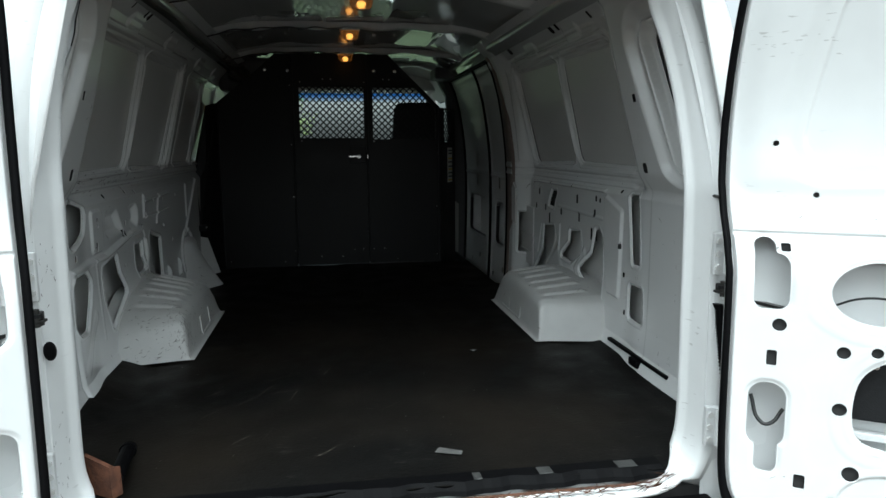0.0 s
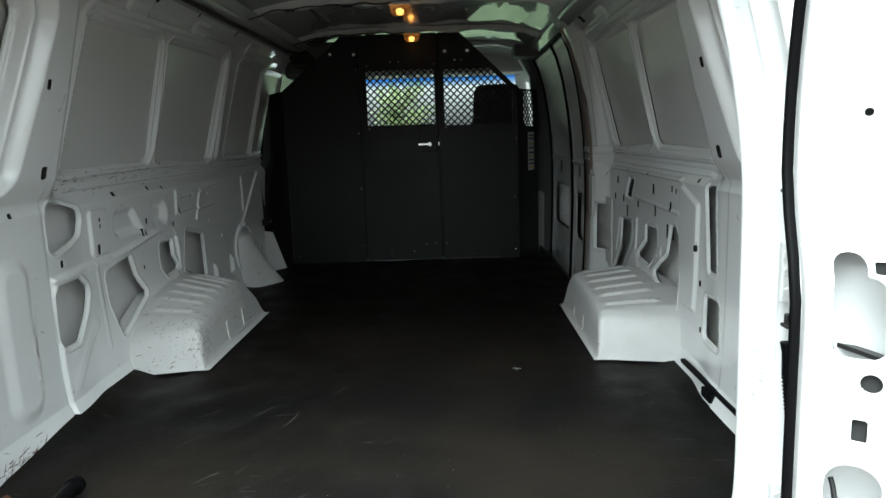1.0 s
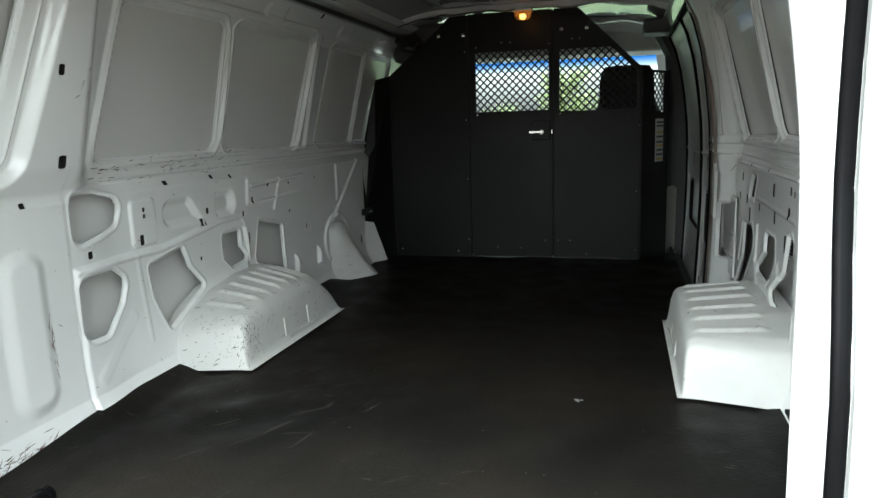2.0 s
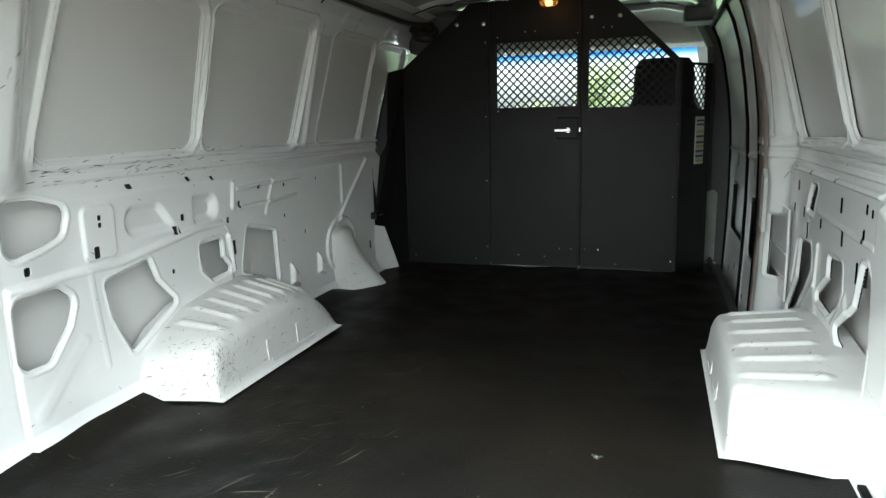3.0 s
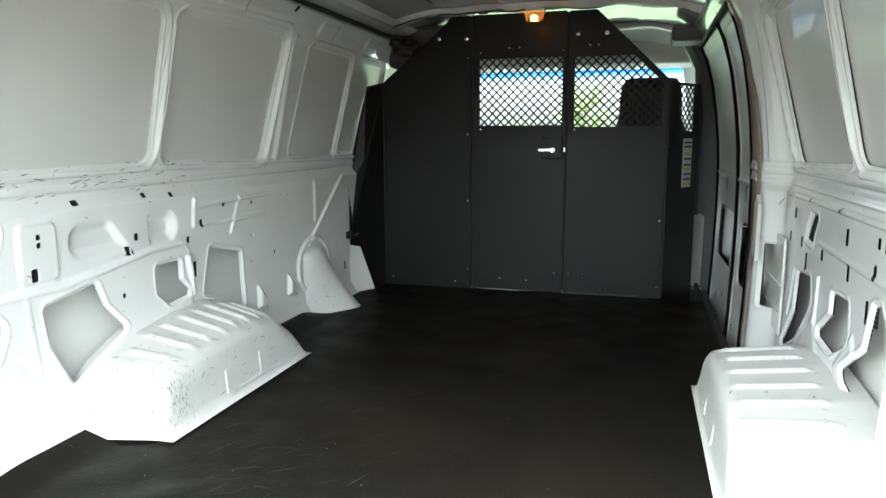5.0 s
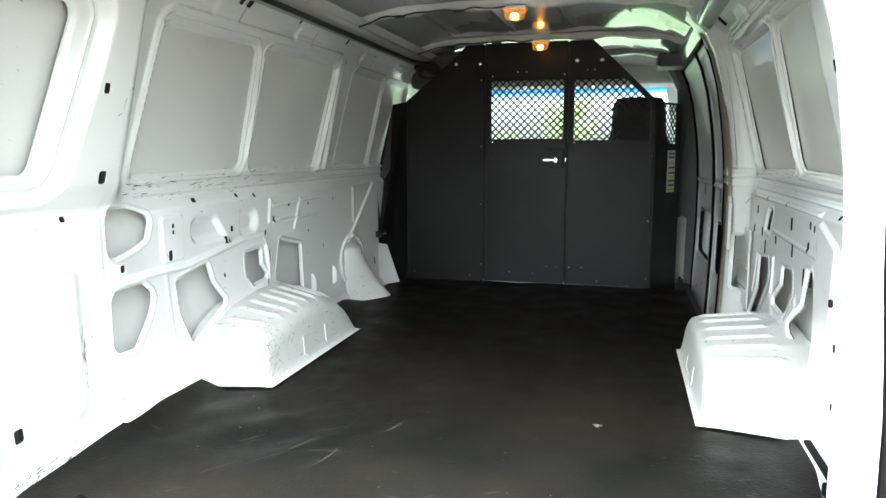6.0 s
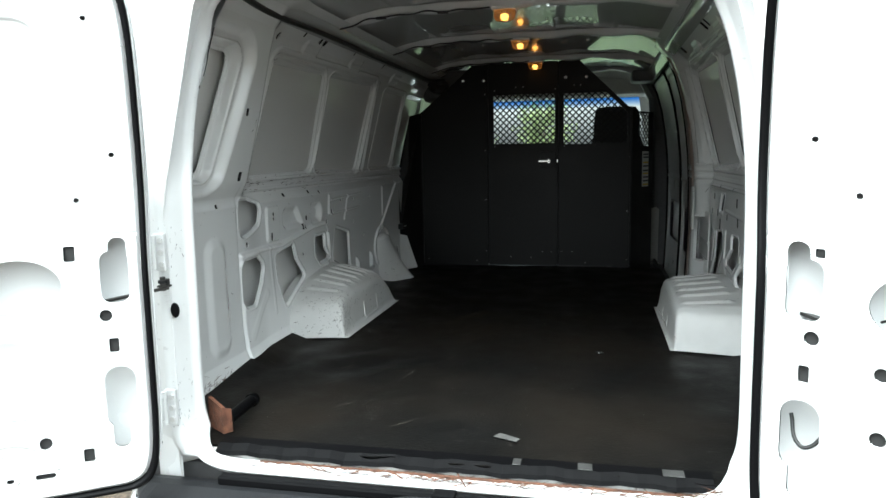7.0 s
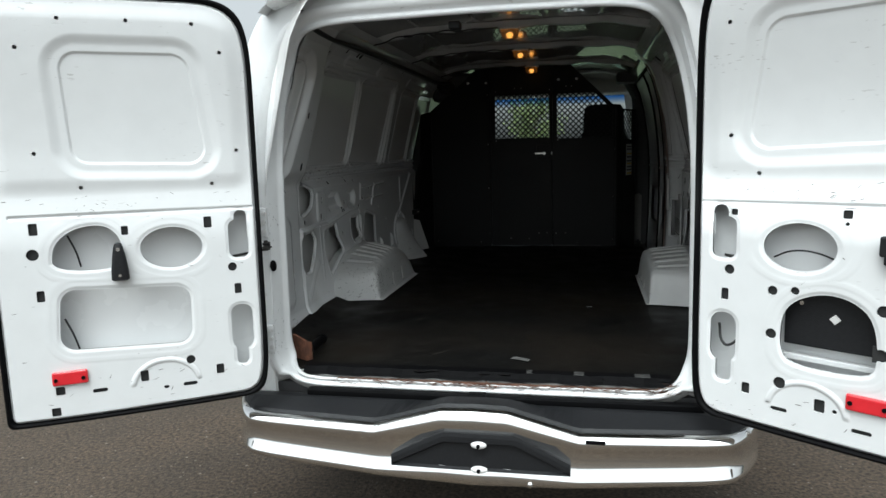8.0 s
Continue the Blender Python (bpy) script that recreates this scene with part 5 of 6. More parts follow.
side_door(2.015, 2.46, 0.017, "white painted narrow side van door, closed, with black seals")
side_door(2.475, 3.27, 0.008, "white painted wide side van door, closed, with black seals")
ob = part("door_pillar", loft([[(x0 + dx + 0.02, 3.345 + dy, z) for dx, dy in ((0.0, 0.06), (0.0, 0.0), (0.03, -0.05), (0.20, -0.05), (0.20, 0.10))] for x0, z in ((0.735, 0.42), (0.735, 1.25), (0.735, 1.45), (0.74, 1.58), (0.72, 1.85), (0.65, 1.98), (0.62, 2.03))], caps=True), TRIM_DARK)
tagged(ob, "dark pillar ahead of the side doors", "pillar", kind="structure")
rings = []
for z in np.linspace(0.72, 1.97, 50):
    w = float(np.interp(z, [0.72, 1.0, 1.05, 1.40, 1.60, 1.80, 1.97], [0.05, 0.05, 0.10, 0.16, 0.14, 0.07, 0.05]))
    rings.append([(float(pillar_x(z)) + dx, 1.992 + dy, z) for dx, dy in ((0.02, 0.0), (0.0, -0.001), (-0.004, -0.006), (-0.005, -0.5 * w), (-0.004, -w), (0.004, -w - 0.001))])
tagged(part("pillar_flange", loft(rings, closed=False), PRIMER, smooth=True), "bare brown primed flange of the side door opening", "trim", kind="structure")
back = box(0.925, 0.932, 1.66, 1.90, 0.84, 1.16, 0.002)
tagged(part("pillar_backing", join(back, box(0.919, 0.926, 1.66, 1.90, 1.005, 1.009), box(0.919, 0.926, 1.66, 1.90, 0.915, 0.919)), SKIN), "grey creased panel behind the pillar's opening", "panel", kind="structure")
gusset = prism([(0.862, 1.80, 1.06), (0.862, 1.868, 1.075), (0.862, 1.875, 1.25), (0.862, 1.842, 1.285), (0.862, 1.80, 1.255)], (0.012, 0, 0))
tagged(part("pillar_gusset", gusset, PAINT_SCUFFED_DIMMED), "white painted gusset plate low on the door pillar", "plate", kind="structure")


# ---- cab ----
def cab_piece(name, bm, material, label, category, smooth=False):
    return tagged(part(name, bm, material, smooth=smooth), label, category, kind="structure")


cab_piece("overhead_trim", box(0.60, 0.76, 2.98, 3.20, 1.95, 2.03, 0.015), TRIM_DARK, "dark overhead trim box by the side door", "trim")
# this one is oversized, to cover a bright leak over the partition
cab_piece("overhead_trim", box(-0.83, -0.44, 2.80, 2.98, 1.845, 2.06, 0.03), TRIM_DARK, "dark overhead trim box behind the partition", "trim")
cab_piece("seat_base_trim", prism([(0.768, 3.28, 1.055), (0.800, 3.28, 1.068), (0.822, 3.28, 1.05), (0.818, 3.28, 0.667), (0.740, 3.28, 0.663), (0.752, 3.28, 0.85)], (0, 0.04, 0)), TRIM_GREY, "grey plastic trim panel beside the passenger seat", "trim")
cab_piece("step_riser", box(0.694, 0.830, 3.285, 3.34, 0.50, 0.656, 0.008), TRIM_GREY, "grey plastic riser below the passenger seat", "trim")
belt = tube([(0.745, 3.27, 1.03), (0.738, 3.262, 0.98), (0.742, 3.258, 0.93), (0.732, 3.262, 0.89), (0.726, 3.27, 0.80), (0.722, 3.275, 0.70)], 0.006, "seat_belt", TRIM_GREY)
tagged(belt, "grey seat belt webbing hanging beside the passenger seat", "seat belt")
cab_piece("cab_floor", box(-0.95, 0.95, 3.3, 5.0, 0.42, 0.5), TRIM_DARK, "dark cab floor", "floor")
# unseen filler wall, added to block a bright streak under the dashboard
cab_piece("firewall", box(-0.97, 0.97, 4.93, 4.98, 0.42, 1.22), TRIM_DARK, "dark firewall below the dashboard", "wall")
cab_piece("dashboard", box(-0.95, 0.95, 4.45, 5.10, 0.85, 1.23, 0.07, 4), TRIM_DARK, "dark cab dashboard below the windshield", "dashboard")
cab_piece("windshield_header", box(-0.80, 0.80, 4.05, 4.42, 1.950, 2.09, 0.02), TRIM, "pale header trim above the windshield", "trim")
for s in (-1, 1):
    cab_piece("cab_pillar", loft([[(s * (x + dx), y + dy, z) for dx, dy in ((-0.05, 0), (0.03, -0.05), (0.07, 0.04), (-0.02, 0.05))] for x, y, z in ((0.72, 4.28, 2.06), (0.78, 4.42, 1.95), (0.86, 4.78, 1.55), (0.91, 5.0, 1.22))], caps=True), TRIM, "pale windshield pillar", "pillar")
    cab_piece("cab_roof_trim", loft([[(s * x, y, z) for x, z in ((0.86, 1.86), (0.80, 1.90), (0.74, 2.0), (0.70, 2.06))] for y in np.linspace(3.25, 4.35, 8)], closed=False), TRIM, "pale trim over the cab door", "trim", True)
    cab_piece("cab_door", join(box(s * 0.93 - 0.04, s * 0.93 + 0.04, 3.32, 4.9, 0.5, 1.42, 0.015), box(s * 0.90 - 0.03, s * 0.90 + 0.03, 3.32, 3.42, 1.42, 1.92, 0.01)), TRIM_DARK, "dark cab door trim below its window", "door")
    g = cab_piece("cab_window", prism([(s * 0.95, 3.42, 1.42), (s * 0.95, 4.85, 1.42), (s * 0.84, 4.4, 1.90), (s * 0.84, 3.42, 1.90)], (s * 0.004, 0, 0)), SIDE_GLASS, "clear cab side window", "window")
    g.visible_shadow = False
ws = cab_piece("windshield", prism([(-0.80, 4.36, 2.03), (0.80, 4.36, 2.03), (0.92, 5.10, 1.19), (-0.92, 5.10, 1.19)], (0, 0.005, 0.004)), WINDSHIELD, "tinted windshield with a blue shade band", "window")
ws.visible_shadow = False
cab_piece("van_nose", box(-0.95, 0.95, 5.0, 5.75, 0.35, 1.15, 0.12, 4), EXTERIOR, "white bonnet and nose of the van", "bonnet")


def bucket_seat(x, y):
    ob = thing("cab_seat", "dark cloth high-backed passenger seat in the cab", "seat", at=(x, y, 0.5))
    rings = []
    for z, w, d, yy in ((0.52, 0.26, 0.09, 0.0), (0.60, 0.27, 0.10, 0.0), (0.85, 0.275, 0.10, -0.03), (1.0, 0.265, 0.095, -0.05), (1.05, 0.235, 0.085, -0.055), (1.09, 0.215, 0.075, -0.06), (1.20, 0.21, 0.07, -0.075), (1.27, 0.20, 0.06, -0.085), (1.305, 0.17, 0.035, -0.09), (1.312, 0.10, 0.01, -0.09)):
        rings.append([(0.8 * w * math.copysign(abs(math.cos(q)) ** 0.35, math.cos(q)), yy + d * math.copysign(abs(math.sin(q)) ** 0.5, math.sin(q)), z) for q in np.linspace(0, 2 * math.pi, 32, endpoint=False)])
    part("backrest", loft(rings, caps=True), SEAT_CLOTH, ob, smooth=True)
    part("cushion", box(-0.22, 0.22, 0.0, 0.52, 0.40, 0.56, 0.05, 4), SEAT_CLOTH, ob)
    part("pedestal", box(-0.20, 0.20, 0.05, 0.45, 0.0, 0.40, 0.02), TRIM_DARK, ob)
    return ob


bucket_seat(0.515, 3.50)


# ---- rear bumper ----
bumper = thing("rear_bumper", "chromed steel step bumper with a black pad and plate recess", "bumper")


def bump_top(x):
    u = abs(x - 0.02)
    return float(np.interp(u, [0, 0.11, 0.33, 0.7, 0.9], [0.650, 0.646, 0.584, 0.592, 0.604]))


def bump_low(x):
    return float(np.interp(abs(x - 0.02), [0, 0.3, 0.7, 0.9], [0.392, 0.405, 0.436, 0.462]))


def bump_y(x):
    u = abs(x - 0.02) / 0.88
    return -0.635 + 0.03 * u ** 2 + 0.135 * max(0, (u - 0.86) / 0.14) ** 2


rings = []
for x in np.concatenate([np.linspace(-0.865, -0.75, 14), np.linspace(-0.73, 0.77, 90), np.linspace(0.79, 0.905, 14)]):
    t, lo, y = bump_top(x), bump_low(x), bump_y(x)
    h = t - lo
    rings.append([(x, y + dy, lo + h * f) for dy, f in ((0.10, 0.985), (0.045, 0.995), (0.02, 1.0), (0.006, 0.97), (-0.004, 0.90), (-0.006, 0.82), (0.004, 0.72), (0.010, 0.60), (0.010, 0.45), (0.004, 0.30), (-0.010, 0.20), (-0.012, 0.12), (-0.004, 0.05), (0.02, 0.0), (0.08, -0.01))])
part("face", loft(rings, closed=False), CHROME, bumper, "dented chrome bumper face", smooth=True)
rings = []
for x in np.linspace(-0.85, 0.89, 60):
    t, y = bump_top(x), bump_y(x)
    rings.append([(x, y + 0.035, t + 0.001), (x, y + 0.042, t + 0.010), (x, max(y + 0.06, -0.50), 0.622 if abs(x - 0.02) > 0.35 else max(0.622, t)), (x, -0.47, 0.622), (x, -0.44, 0.615), (x, -0.44, 0.59), (x, y + 0.04, t - 0.02)])
part("step_pad", loft(rings, caps=True), PLASTIC, bumper, "black textured plastic step pad", smooth=False)
rings = []
for x in np.linspace(-0.25, 0.325, 40):
    u = abs(x - 0.037) / 0.287
    t = 0.580 - 0.085 * max(0, (u - 0.40) / 0.60)
    y = bump_y(x) - 0.014
    rings.append([(x, y + 0.004, t), (x, y + 0.002, t - 0.012), (x, y + 0.002, t - 0.03), (x, y + 0.016, t - 0.038), (x, y + 0.014, 0.464), (x, y + 0.002, 0.458), (x, y + 0.02, 0.452), (x, y + 0.03, t)])
rec = part("plate_recess", loft(rings, caps=True), PLASTIC, bumper, "black plastic plate recess")
for z, w in ((0.545, 0.026), (0.463, 0.028)):
    part("lamp_cap", join(dome((0.04, bump_y(0.04) - 0.012, z), 1, (w, 0.012, 0.012), 16, 8)), SKIN, rec, "pale plate fastener", smooth=True)
    part("screw", rod((0.04, bump_y(0.04) - 0.030, z + 0.001), (0.04, bump_y(0.04) - 0.022, z + 0.001), 0.006, 10), RUBBER, rec)
part("dent_chip", box(0.37, 0.43, bump_y(0.4) - 0.006, bump_y(0.4) + 0.004, 0.562, 0.574, 0.002), RUBBER, bumper, "black chipped spot")
part("bolt", dome((0.855, bump_y(0.855) - 0.002, 0.592), 0.010, (1, 0.6, 1), 10, 6), BRIGHT, bumper)
part("bolt", dome((0.20, bump_y(0.20) - 0.012, 0.422), 0.010, (1, 0.7, 1), 10, 6), BRIGHT, bumper)

# underbody in shade
tagged(part("underbody", box(-0.85, 0.85, -0.40, 5.0, 0.38, 0.64), TRIM_DARK), "dark underbody of the van", "underbody", kind="structure")
for x in (-0.86, 0.86):
    for y in (1.1, 4.75):
        w = thing("wheel", "black van wheel on the asphalt", "wheel", "van wheels", at=(x, y, 0.32))
        part("tyre", rod((-0.11, 0, 0), (0.11, 0, 0), 0.32, 40), RUBBER, w)
        part("rim", rod((-0.115, 0, 0), (0.115, 0, 0), 0.19, 32), BRIGHT, w)

# ---- outside ----
bm = bmesh.new()
bmesh.ops.create_grid(bm, x_segments=2, y_segments=2, size=900)
ground = tagged(part("ground", bm, ASPHALT), "worn brown-grey asphalt yard", "ground", kind="structure")
rng = random.Random(7)
bm = bmesh.new()
for _ in range(1800):
    r = rng.choice([rng.uniform(0.0015, 0.004), rng.uniform(0.002, 0.006), rng.uniform(0.003, 0.009)])
    c = (rng.uniform(-3.2, 2.2), rng.uniform(-1.6, 1.6), r * 0.3)
    v = [bm.verts.new((c[0] + r * dx, c[1] + r * dy, c[2] + r * dz * 0.7)) for dx, dy, dz in ((1, 0.2, 0), (-0.3, 1, 0), (-0.8, -0.7, 0), (0.3, -0.6, 0.2), (0.1, 0.1, 1))]
    for f in ((0, 1, 4), (1, 2, 4), (2, 3, 4), (3, 0, 4)):
        bm.faces.new([v[i] for i in f])
GRAVEL = surface("grit_stone", (0.16, 0.145, 0.12), 0.9, grain=40, vary=0.5, bump=0.0)
tagged(part("gravel", bm, GRAVEL), "scattered pale grit on the asphalt", "gravel", kind="stuff")
LAWN = surface("grass", (0.052, 0.074, 0.030), 0.9, grain=2, vary=0.35, bump=0.3, bump_scale=20)
tagged(part("lawn", box(-120, 120, 8.5, 130, 0.0, 0.06), LAWN), "green grass verge ahead of the van", "grass", kind="structure")


def tree(x, y, h, spread, leaf, conifer, seed):
    r = random.Random(seed)
    ob = thing("tree", "tall dark green conifer at the yard's edge" if conifer else "leafy green broad-crowned tree", "tree", "trees round the yard", at=(x, y, 0))
    bm = rod((0, 0, 0), (0, 0, h * (0.95 if conifer else 0.55)), h * 0.03, 8, h * 0.008)
    tips = []
    for k in range(26 if conifer else 14):
        z = h * r.uniform(0.15, 0.95) if conifer else h * r.uniform(0.3, 0.6)
        q, reach = r.uniform(0, 6.28), spread * ((1 - z / h) + 0.08 if conifer else r.uniform(0.5, 1))
        tip = Vector((math.cos(q) * reach, math.sin(q) * reach, z + (h * -0.03 if conifer else h * r.uniform(0.1, 0.38))))
        join(bm, rod((0, 0, z), tip, h * 0.008, 5, h * 0.002))
        tips.append((Vector((0, 0, z)), tip))
    part("trunk", bm, BARK, ob)
    bm = bmesh.new()
    for _ in range(2000):
        a, tip = r.choice(tips)
        c = a.lerp(tip, r.uniform(0.25, 1.08)) + Vector([r.gauss(0, spread * (0.07 if conifer else 0.17)) for _ in range(3)])
        if c.z < 0.3:
            continue
        s = h * r.uniform(0.010, 0.026)
        u = Vector([r.gauss(0, 1) for _ in range(3)]).normalized() * s
        v = u.orthogonal().normalized() * s * 0.6
        bm.faces.new([bm.verts.new(c + p) for p in (u, v, -u, -v)])
    part("crown", bm, leaf, ob)
    return ob


tree(-3.6, 53, 6.2, 2.0, LEAF, False, 1)
tree(-10.0, 62, 3.2, 2.0, LEAF, False, 2)
tree(-15.5, 48, 6.5, 2.2, LEAF, False, 4)
tree(-27.0, 27.0, 6.4, 1.3, LEAF_DARK, True, 5)
tree(-28.4, 27.0, 5.2, 1.2, LEAF_DARK, True, 6)
tree(-26.0, 30.0, 4.6, 1.4, LEAF_DARK, True, 9)
tree(-34.0, 22.0, 7.0, 2.5, LEAF, False, 8)


# ---- wear: scratches, rust and grit laid on the surfaces ----
from mathutils.bvhtree import BVHTree


def marks(name, label, category, target, aim, count, size, along, material, seed, lift=0.0007):
    """Small thin flakes where rays meet a thing: aim(r) gives a start and a direction, size a range of lengths, along the usual way they run."""
    mw = target.matrix_world if target.parent is None else target.parent.matrix_world @ target.matrix_local
    mesh = target.data
    tree_ = BVHTree.FromPolygons([mw @ v.co for v in mesh.vertices], [tuple(p.vertices) for p in mesh.polygons])
    r = random.Random(seed)
    bm = bmesh.new()
    for _ in range(count):
        start, way = aim(r)
        p, n, _, _ = tree_.ray_cast(Vector(start), Vector(way).normalized())
        if p is None:
            continue
        if n.dot(Vector(way)) > 0:
            n = -n
        t = Vector(along) + Vector([r.gauss(0, 0.35) for _ in range(3)])
        t = (t - n * t.dot(n)).normalized()
        u = n.cross(t)
        l = r.uniform(*size)
        w = min(l * 0.4, r.uniform(0.0005, 0.0020) * (1 + l * 20))
        bend = r.uniform(-0.25, 0.25)
        ring = [(-0.5, 0), (-0.2, 0.5 * r.uniform(0.4, 1)), (0.2, 0.5 * r.uniform(0.3, 1)), (0.5, 0), (0.15, -0.5 * r.uniform(0.3, 1)), (-0.25, -0.5 * r.uniform(0.3, 1))]
        bm.faces.new([bm.verts.new(p + n * lift + t * (l * q) + u * (w * k + bend * l * q * q)) for q, k in ring])
    return tagged(part(name, bm, material), label, category, kind="stuff")


SILL_RUST = surface("dark_sill_rust", (0.070, 0.030, 0.016), 0.9, grain=60, vary=0.5, bump=0.0)
SCRAPE = surface("bared_scrape", (0.05, 0.04, 0.032), 0.8, grain=60, vary=0.4, bump=0.0)
GRIT = surface("pale_grit", (0.5, 0.49, 0.45), 0.8, grain=60, vary=0.2, bump=0.0)
bpy.context.view_layer.update()
arches = [o for o in bpy.data.objects if o.name.startswith("wheel_arch")]
left_arch, right_arch = sorted(arches, key=lambda o: sum(v.co.x for v in o.data.vertices))


def toward(lo, hi, way):
    """Rays that go by way through points spread over a box."""
    def aim(r):
        p = Vector([r.uniform(a, b) for a, b in zip(lo, hi)])
        return p - Vector(way) * 0.6, way
    return aim


def spread(c, s, way):
    def aim(r):
        p = Vector([r.gauss(a, b) for a, b in zip(c, s)])
        return p - Vector(way) * 0.6, way
    return aim


marks("scuff_marks", "dark scuffs along the side wall's belt", "scuffs", wall_left, toward((-0.96, 0.45, 1.325), (-0.96, 1.45, 1.42), (-1, 0, 0)), 80, (0.006, 0.036), (0, 2, 0.2), SCRAPE, 11)
marks("scuff_marks", "dark scuffs on the lower side wall", "scuffs", wall_left, toward((-0.94, -0.1, 0.75), (-0.94, 1.7, 1.3), (-1, 0, 0)), 60, (0.004, 0.020), (0, 1, -0.4), SCRAPE, 12)
marks("rust_scrape", "rusty vertical scrape on the rear pillar", "scuffs", wall_left, spread((-0.93, 0.175, 0.95), (0, 0.006, 0.035), (-1, 0, 0)), 26, (0.012, 0.05), (0, 0, 1), RUST, 13)
marks("scuff_marks", "grey rub marks on the rear pillar", "scuffs", wall_left, spread((-0.86, 0.30, 1.61), (0, 0.025, 0.03), (-1, 0, 0)), 14, (0.01, 0.03), (0, 0.6, 1), SCRAPE, 14)
marks("scuff_marks", "dark scratches on the scuffed wheel arch", "scuffs", left_arch, spread((-0.70, 0.76, 0.80), (0.018, 0.035, 0.055), (-0.6, 0.6, -0.5)), 230, (0.003, 0.017), (0.2, 0.3, 1), SCRAPE, 15)
marks("scuff_marks", "dark scratches over the wheel arch's ribs", "scuffs", left_arch, toward((-0.92, 0.72, 0.9), (-0.70, 1.35, 0.9), (0, 0.15, -1)), 70, (0.006, 0.03), (1, 0.5, 0), SCRAPE, 16)
marks("scuff_marks", "dark scratches low on the wheel arch's face", "scuffs", left_arch, toward((-0.90, 0.70, 0.72), (-0.70, 0.70, 0.86), (0, 1, 0)), 50, (0.004, 0.020), (1, 0, 0.4), SCRAPE, 17)
marks("scuff_marks", "dark scratches along the wheel arch's foot", "scuffs", left_arch, toward((-0.70, 0.85, 0.72), (-0.70, 1.45, 0.85), (-1, 0, -0.1)), 36, (0.006, 0.035), (0, 1, 0.3), SCRAPE, 18)
marks("scuff_marks", "small dark scratches on the other wheel arch", "scuffs", right_arch, toward((0.70, 0.72, 0.9), (0.92, 1.25, 0.9), (0, 0.15, -1)), 42, (0.005, 0.022), (1, 0.2, 0), SCRAPE, 19)
marks("scuff_marks", "dark scratches on the slotted side wall", "scuffs", wall_right, toward((0.94, -0.1, 0.72), (0.94, 0.55, 1.35), (1, 0, 0)), 46, (0.006, 0.03), (0, 0.4, 1), SCRAPE, 20)
marks("scuff_marks", "dark scuffs along the other wall's belt", "scuffs", wall_right, toward((0.94, 0.5, 1.3), (0.94, 1.8, 1.42), (1, 0, 0)), 26, (0.005, 0.03), (0, 1, 0.1), SCRAPE, 21)
marks("scuff_marks", "torn and blackened paint where the belt meets the door pillar", "scuffs", wall_right, spread((0.94, 1.66, 1.285), (0, 0.05, 0.012), (1, 0, 0)), 16, (0.02, 0.06), (0, 1, -0.5), SCRAPE, 41)
marks("scuff_marks", "dark chips on the belt end by the door pillar", "scuffs", wall_right, spread((0.94, 1.66, 1.35), (0, 0.04, 0.03), (1, 0, 0)), 20, (0.006, 0.02), (0, 1, 1), SCRAPE, 42)
marks("sill_rust", "brown rust along the rear door sill", "rust", rear, toward((-0.40, -0.446, 0.7), (0.62, -0.424, 0.7), (0, 0.1, -1)), 150, (0.012, 0.06), (1, 0, 0), SILL_RUST, 22)
marks("sill_rust", "brown rust patch in the middle of the sill", "rust", rear, spread((0.0, -0.434, 0.7), (0.055, 0.006, 0), (0, 0.1, -1)), 60, (0.02, 0.06), (1, 0, 0), SILL_RUST, 23)
marks("sill_rust", "brown rust line along the mat's torn edge", "rust", rear, toward((-0.46, -0.437, 0.7), (0.66, -0.429, 0.7), (0, 0.05, -1)), 130, (0.03, 0.10), (1, 0, 0), SILL_RUST, 51, 0.0012)
marks("sill_rust", "flaking brown rust on the sill's upper edge", "rust", rear, toward((-0.52, -0.5, 0.662), (0.66, -0.5, 0.676), (0, 1, -0.1)), 190, (0.012, 0.05), (1, 0, 0), SILL_RUST, 61, 0.0012)
marks("sill_rust", "brown rust patch under the mat's torn edge", "rust", rear, spread((0.02, -0.5, 0.668), (0.07, 0, 0.005), (0, 1, -0.1)), 60, (0.02, 0.06), (1, 0, 0), RUST, 62, 0.0016)
marks("sill_rust", "brown rust at the sill's far corner", "rust", rear, spread((0.62, -0.5, 0.672), (0.04, 0, 0.008), (0, 1, -0.1)), 30, (0.01, 0.04), (1, 0, 0.3), SILL_RUST, 63, 0.0014)
rr = random.Random(71)
rings, f = [], 0.3
for x in np.linspace(-0.50, 0.672, 300):
    near_mid = math.exp(-((x - 0.03) / 0.10) ** 2) + 0.8 * math.exp(-((x - 0.60) / 0.08) ** 2)
    f = min(1.0, max(0.0, 0.6 * f + 0.4 * (0.10 + 0.7 * near_mid) + rr.uniform(-0.22, 0.22)))
    rings.append([(x, -0.4285, 0.6752), (x, -0.4315, 0.6745), (x, -0.4335 - 0.010 * f, 0.6735 - 0.0075 * f), (x, -0.4325 - 0.010 * f, 0.6715 - 0.0075 * f), (x, -0.4285, 0.672)])
tagged(part("rust_line", loft(rings, caps=True), SILL_RUST), "ragged line of brown rust along the sill under the mat's edge", "rust", kind="stuff")
marks("jamb_chips", "dark chips round the jamb's hinges", "chips", rear, spread((-0.735, -0.5, 1.23), (0.012, 0, 0.05), (0, 1, 0)), 26, (0.004, 0.014), (0.3, 0, 1), SCRAPE, 52)
marks("jamb_chips", "dark chips low on the jamb", "chips", rear, spread((-0.735, -0.5, 0.80), (0.014, 0, 0.05), (0, 1, 0)), 30, (0.004, 0.016), (0.3, 0, 1), SCRAPE, 53)
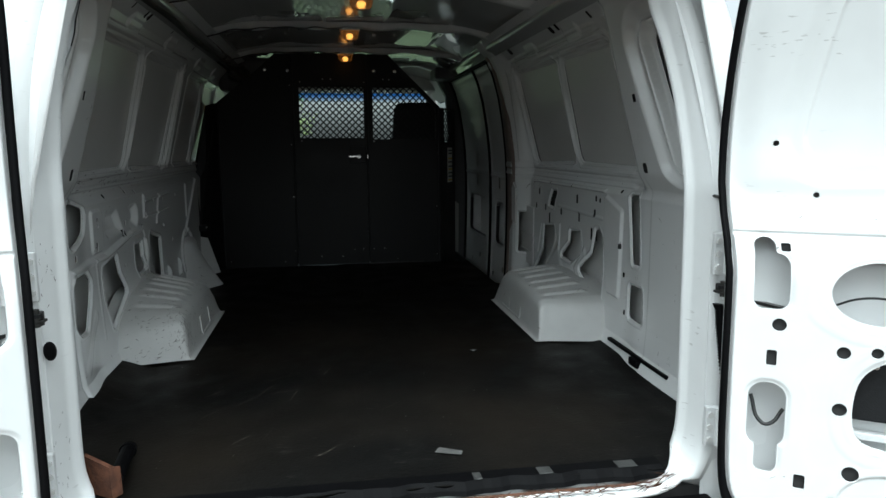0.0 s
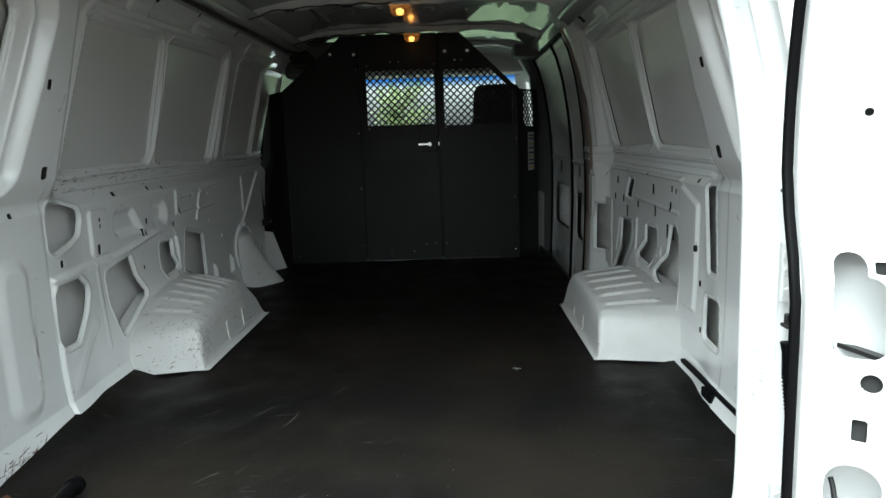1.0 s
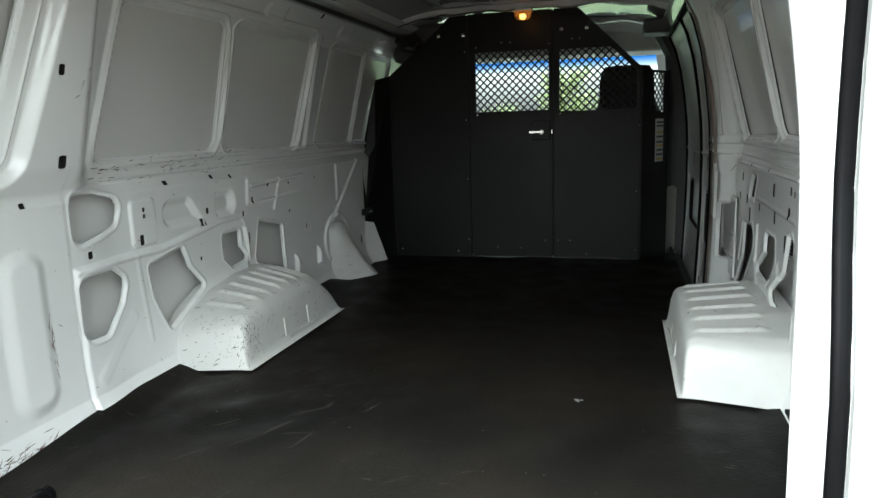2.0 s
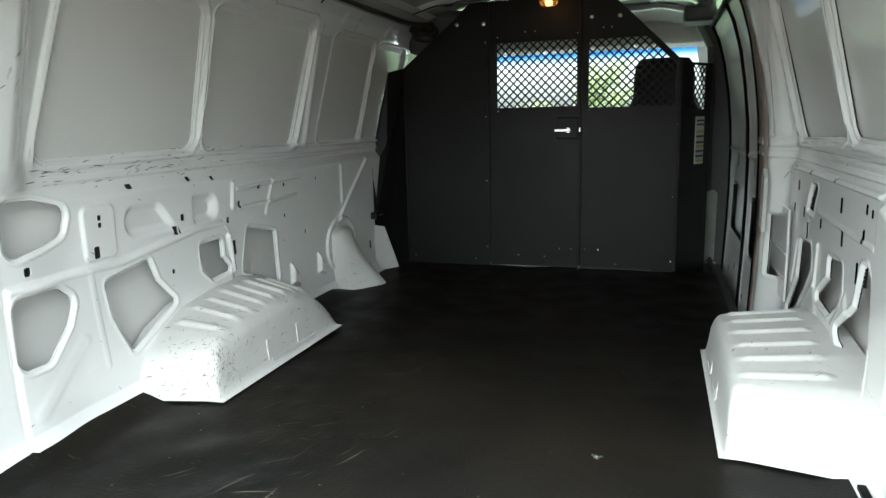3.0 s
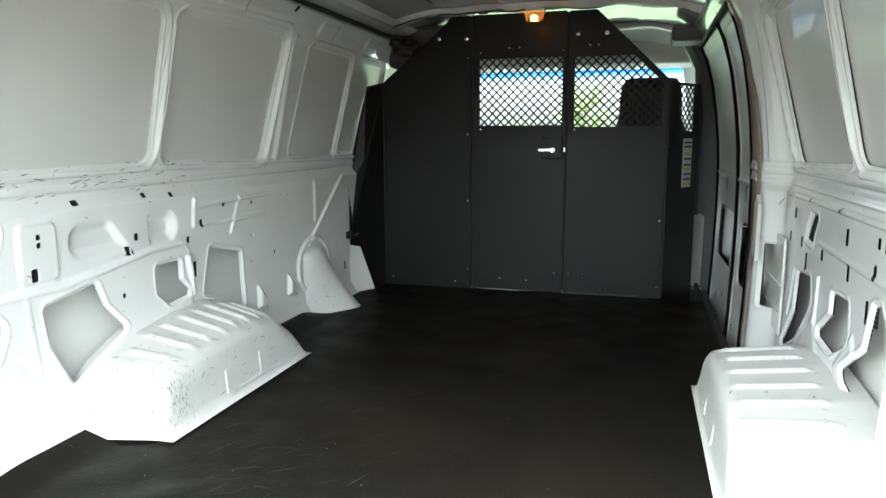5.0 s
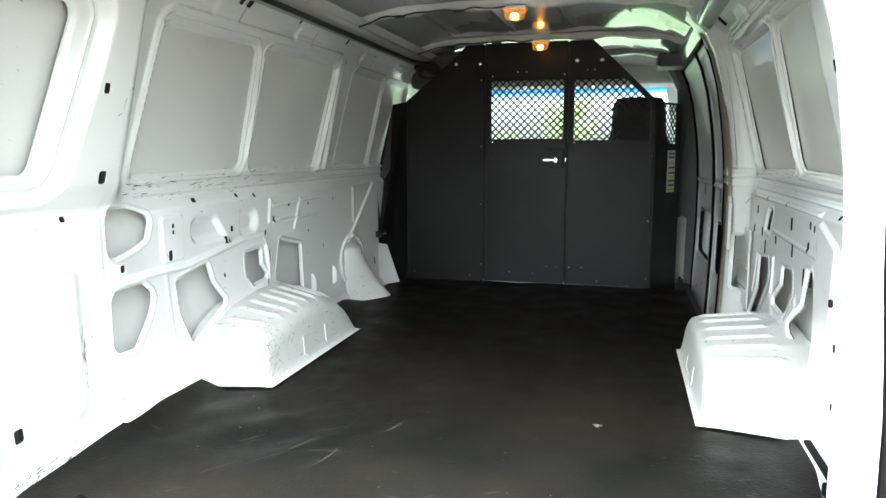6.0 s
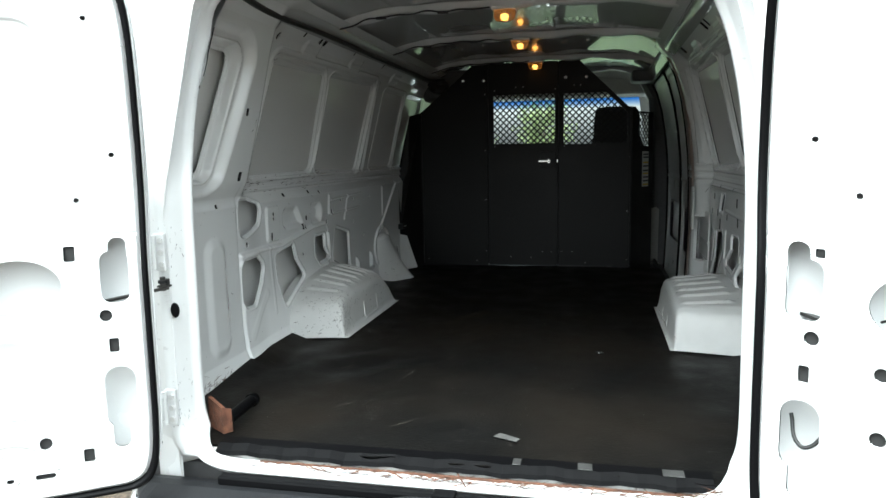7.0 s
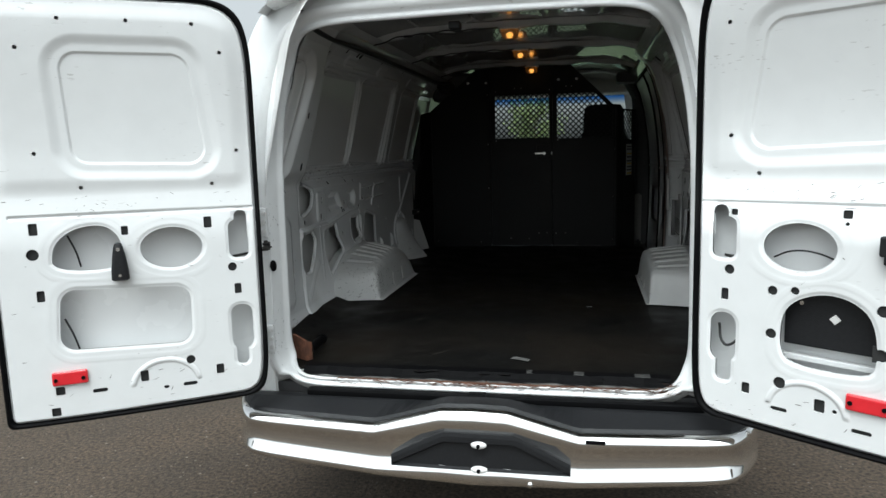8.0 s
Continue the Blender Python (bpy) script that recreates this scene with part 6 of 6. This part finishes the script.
marks("foot_rust", "brown rust and dirt at the side wall's foot", "rust", wall_left, spread((-0.91, 0.03, 0.712), (0, 0.07, 0.010), (-1, 0, 0)), 60, (0.01, 0.05), (0, 1, 0.15), SILL_RUST, 54)
for d, ob in ((1, door_1), (2, door_2)):
    inner = [o for o in ob.children if o.name.startswith("inner_panel")][0]
    s = -1 if d == 1 else 1
    way = ob.matrix_world.to_3x3() @ Vector((0, 1, 0))

    def aim(r, m=ob.matrix_world, s=s, way=way):
        u, z = r.uniform(0, 0.68), r.choice([r.uniform(0.70, 0.80), r.uniform(0.7, 1.4), r.uniform(1.31, 1.36)])
        return m @ Vector((s * u, -0.4, z)), way

    marks("scuff_marks", "small dark chips on the open rear door", "scuffs", inner, aim, 60, (0.004, 0.02), (1, 0, 0.15), SCRAPE, 30 + d)
marks("mat_grit", "pale grit scattered on the black mat", "grit", mat, toward((-0.7, -0.2, 0.8), (0.8, 2.6, 0.8), (0, 0, -1)), 110, (0.003, 0.008), (1, 1, 0), GRIT, 40, 0.0015)
DULL_TAPE = surface("dusty_pale_tape", (0.075, 0.075, 0.072), 0.7, grain=40, vary=0.3, bump=0.1)
DUST = surface("dusty_smear", (0.045, 0.038, 0.03), 0.9, grain=30, vary=0.4, bump=0.0)
marks("mat_smears", "brown dusty smears on the black mat", "smears", mat, spread((-0.35, 0.75, 0.8), (0.25, 0.5, 0), (0, 0, -1)), 90, (0.02, 0.12), (0.8, 1, 0), DUST, 41, 0.0012)
marks("mat_smears", "pale scrapes on the mat beside the wheel arch", "smears", mat, spread((-0.42, 0.72, 0.8), (0.06, 0.18, 0), (0, 0, -1)), 9, (0.02, 0.06), (0.5, 1, 0), DUST, 44, 0.0012)
marks("scuff_marks", "long dark rubs along the belt line", "scuffs", wall_left, toward((-0.96, 0.42, 1.345), (-0.96, 0.95, 1.385), (-1, 0, 0)), 34, (0.012, 0.045), (0, 3, 0.1), SCRAPE, 45)
marks("scuff_marks", "grey rub marks on the quarter window's blank panel", "scuffs", bpy.data.objects["outer_panel_left"], spread((-0.9, 0.02, 1.66), (0, 0.05, 0.09), (-1, 0, 0)), 9, (0.01, 0.035), (0, 1, -0.5), SCRAPE, 46)
tagged(part("tape_scrap", prism([(0.10, -0.24, 0.7045), (0.165, -0.265, 0.7045), (0.172, -0.247, 0.7045), (0.115, -0.215, 0.7045)], (0, 0, 0.002)), DULL_TAPE), "torn grey scrap of tape on the mat", "tape scrap")

# a crumb of litter on the mat
bits = bmesh.new()
for dx, dy, r in ((0.0, 0.0, 0.010), (0.016, 0.006, 0.006), (-0.012, 0.010, 0.005), (0.004, -0.014, 0.004)):
    join(bits, dome((0.384 + 0.7 * dx, 0.643 + 0.7 * dy, 0.7005), 0.7 * r, (1.2, 0.8, 0.7), 7, 4))
tagged(part("litter", bits, TAPE), "small crumbs of pale dirt lying on the mat", "litter", kind="stuff")
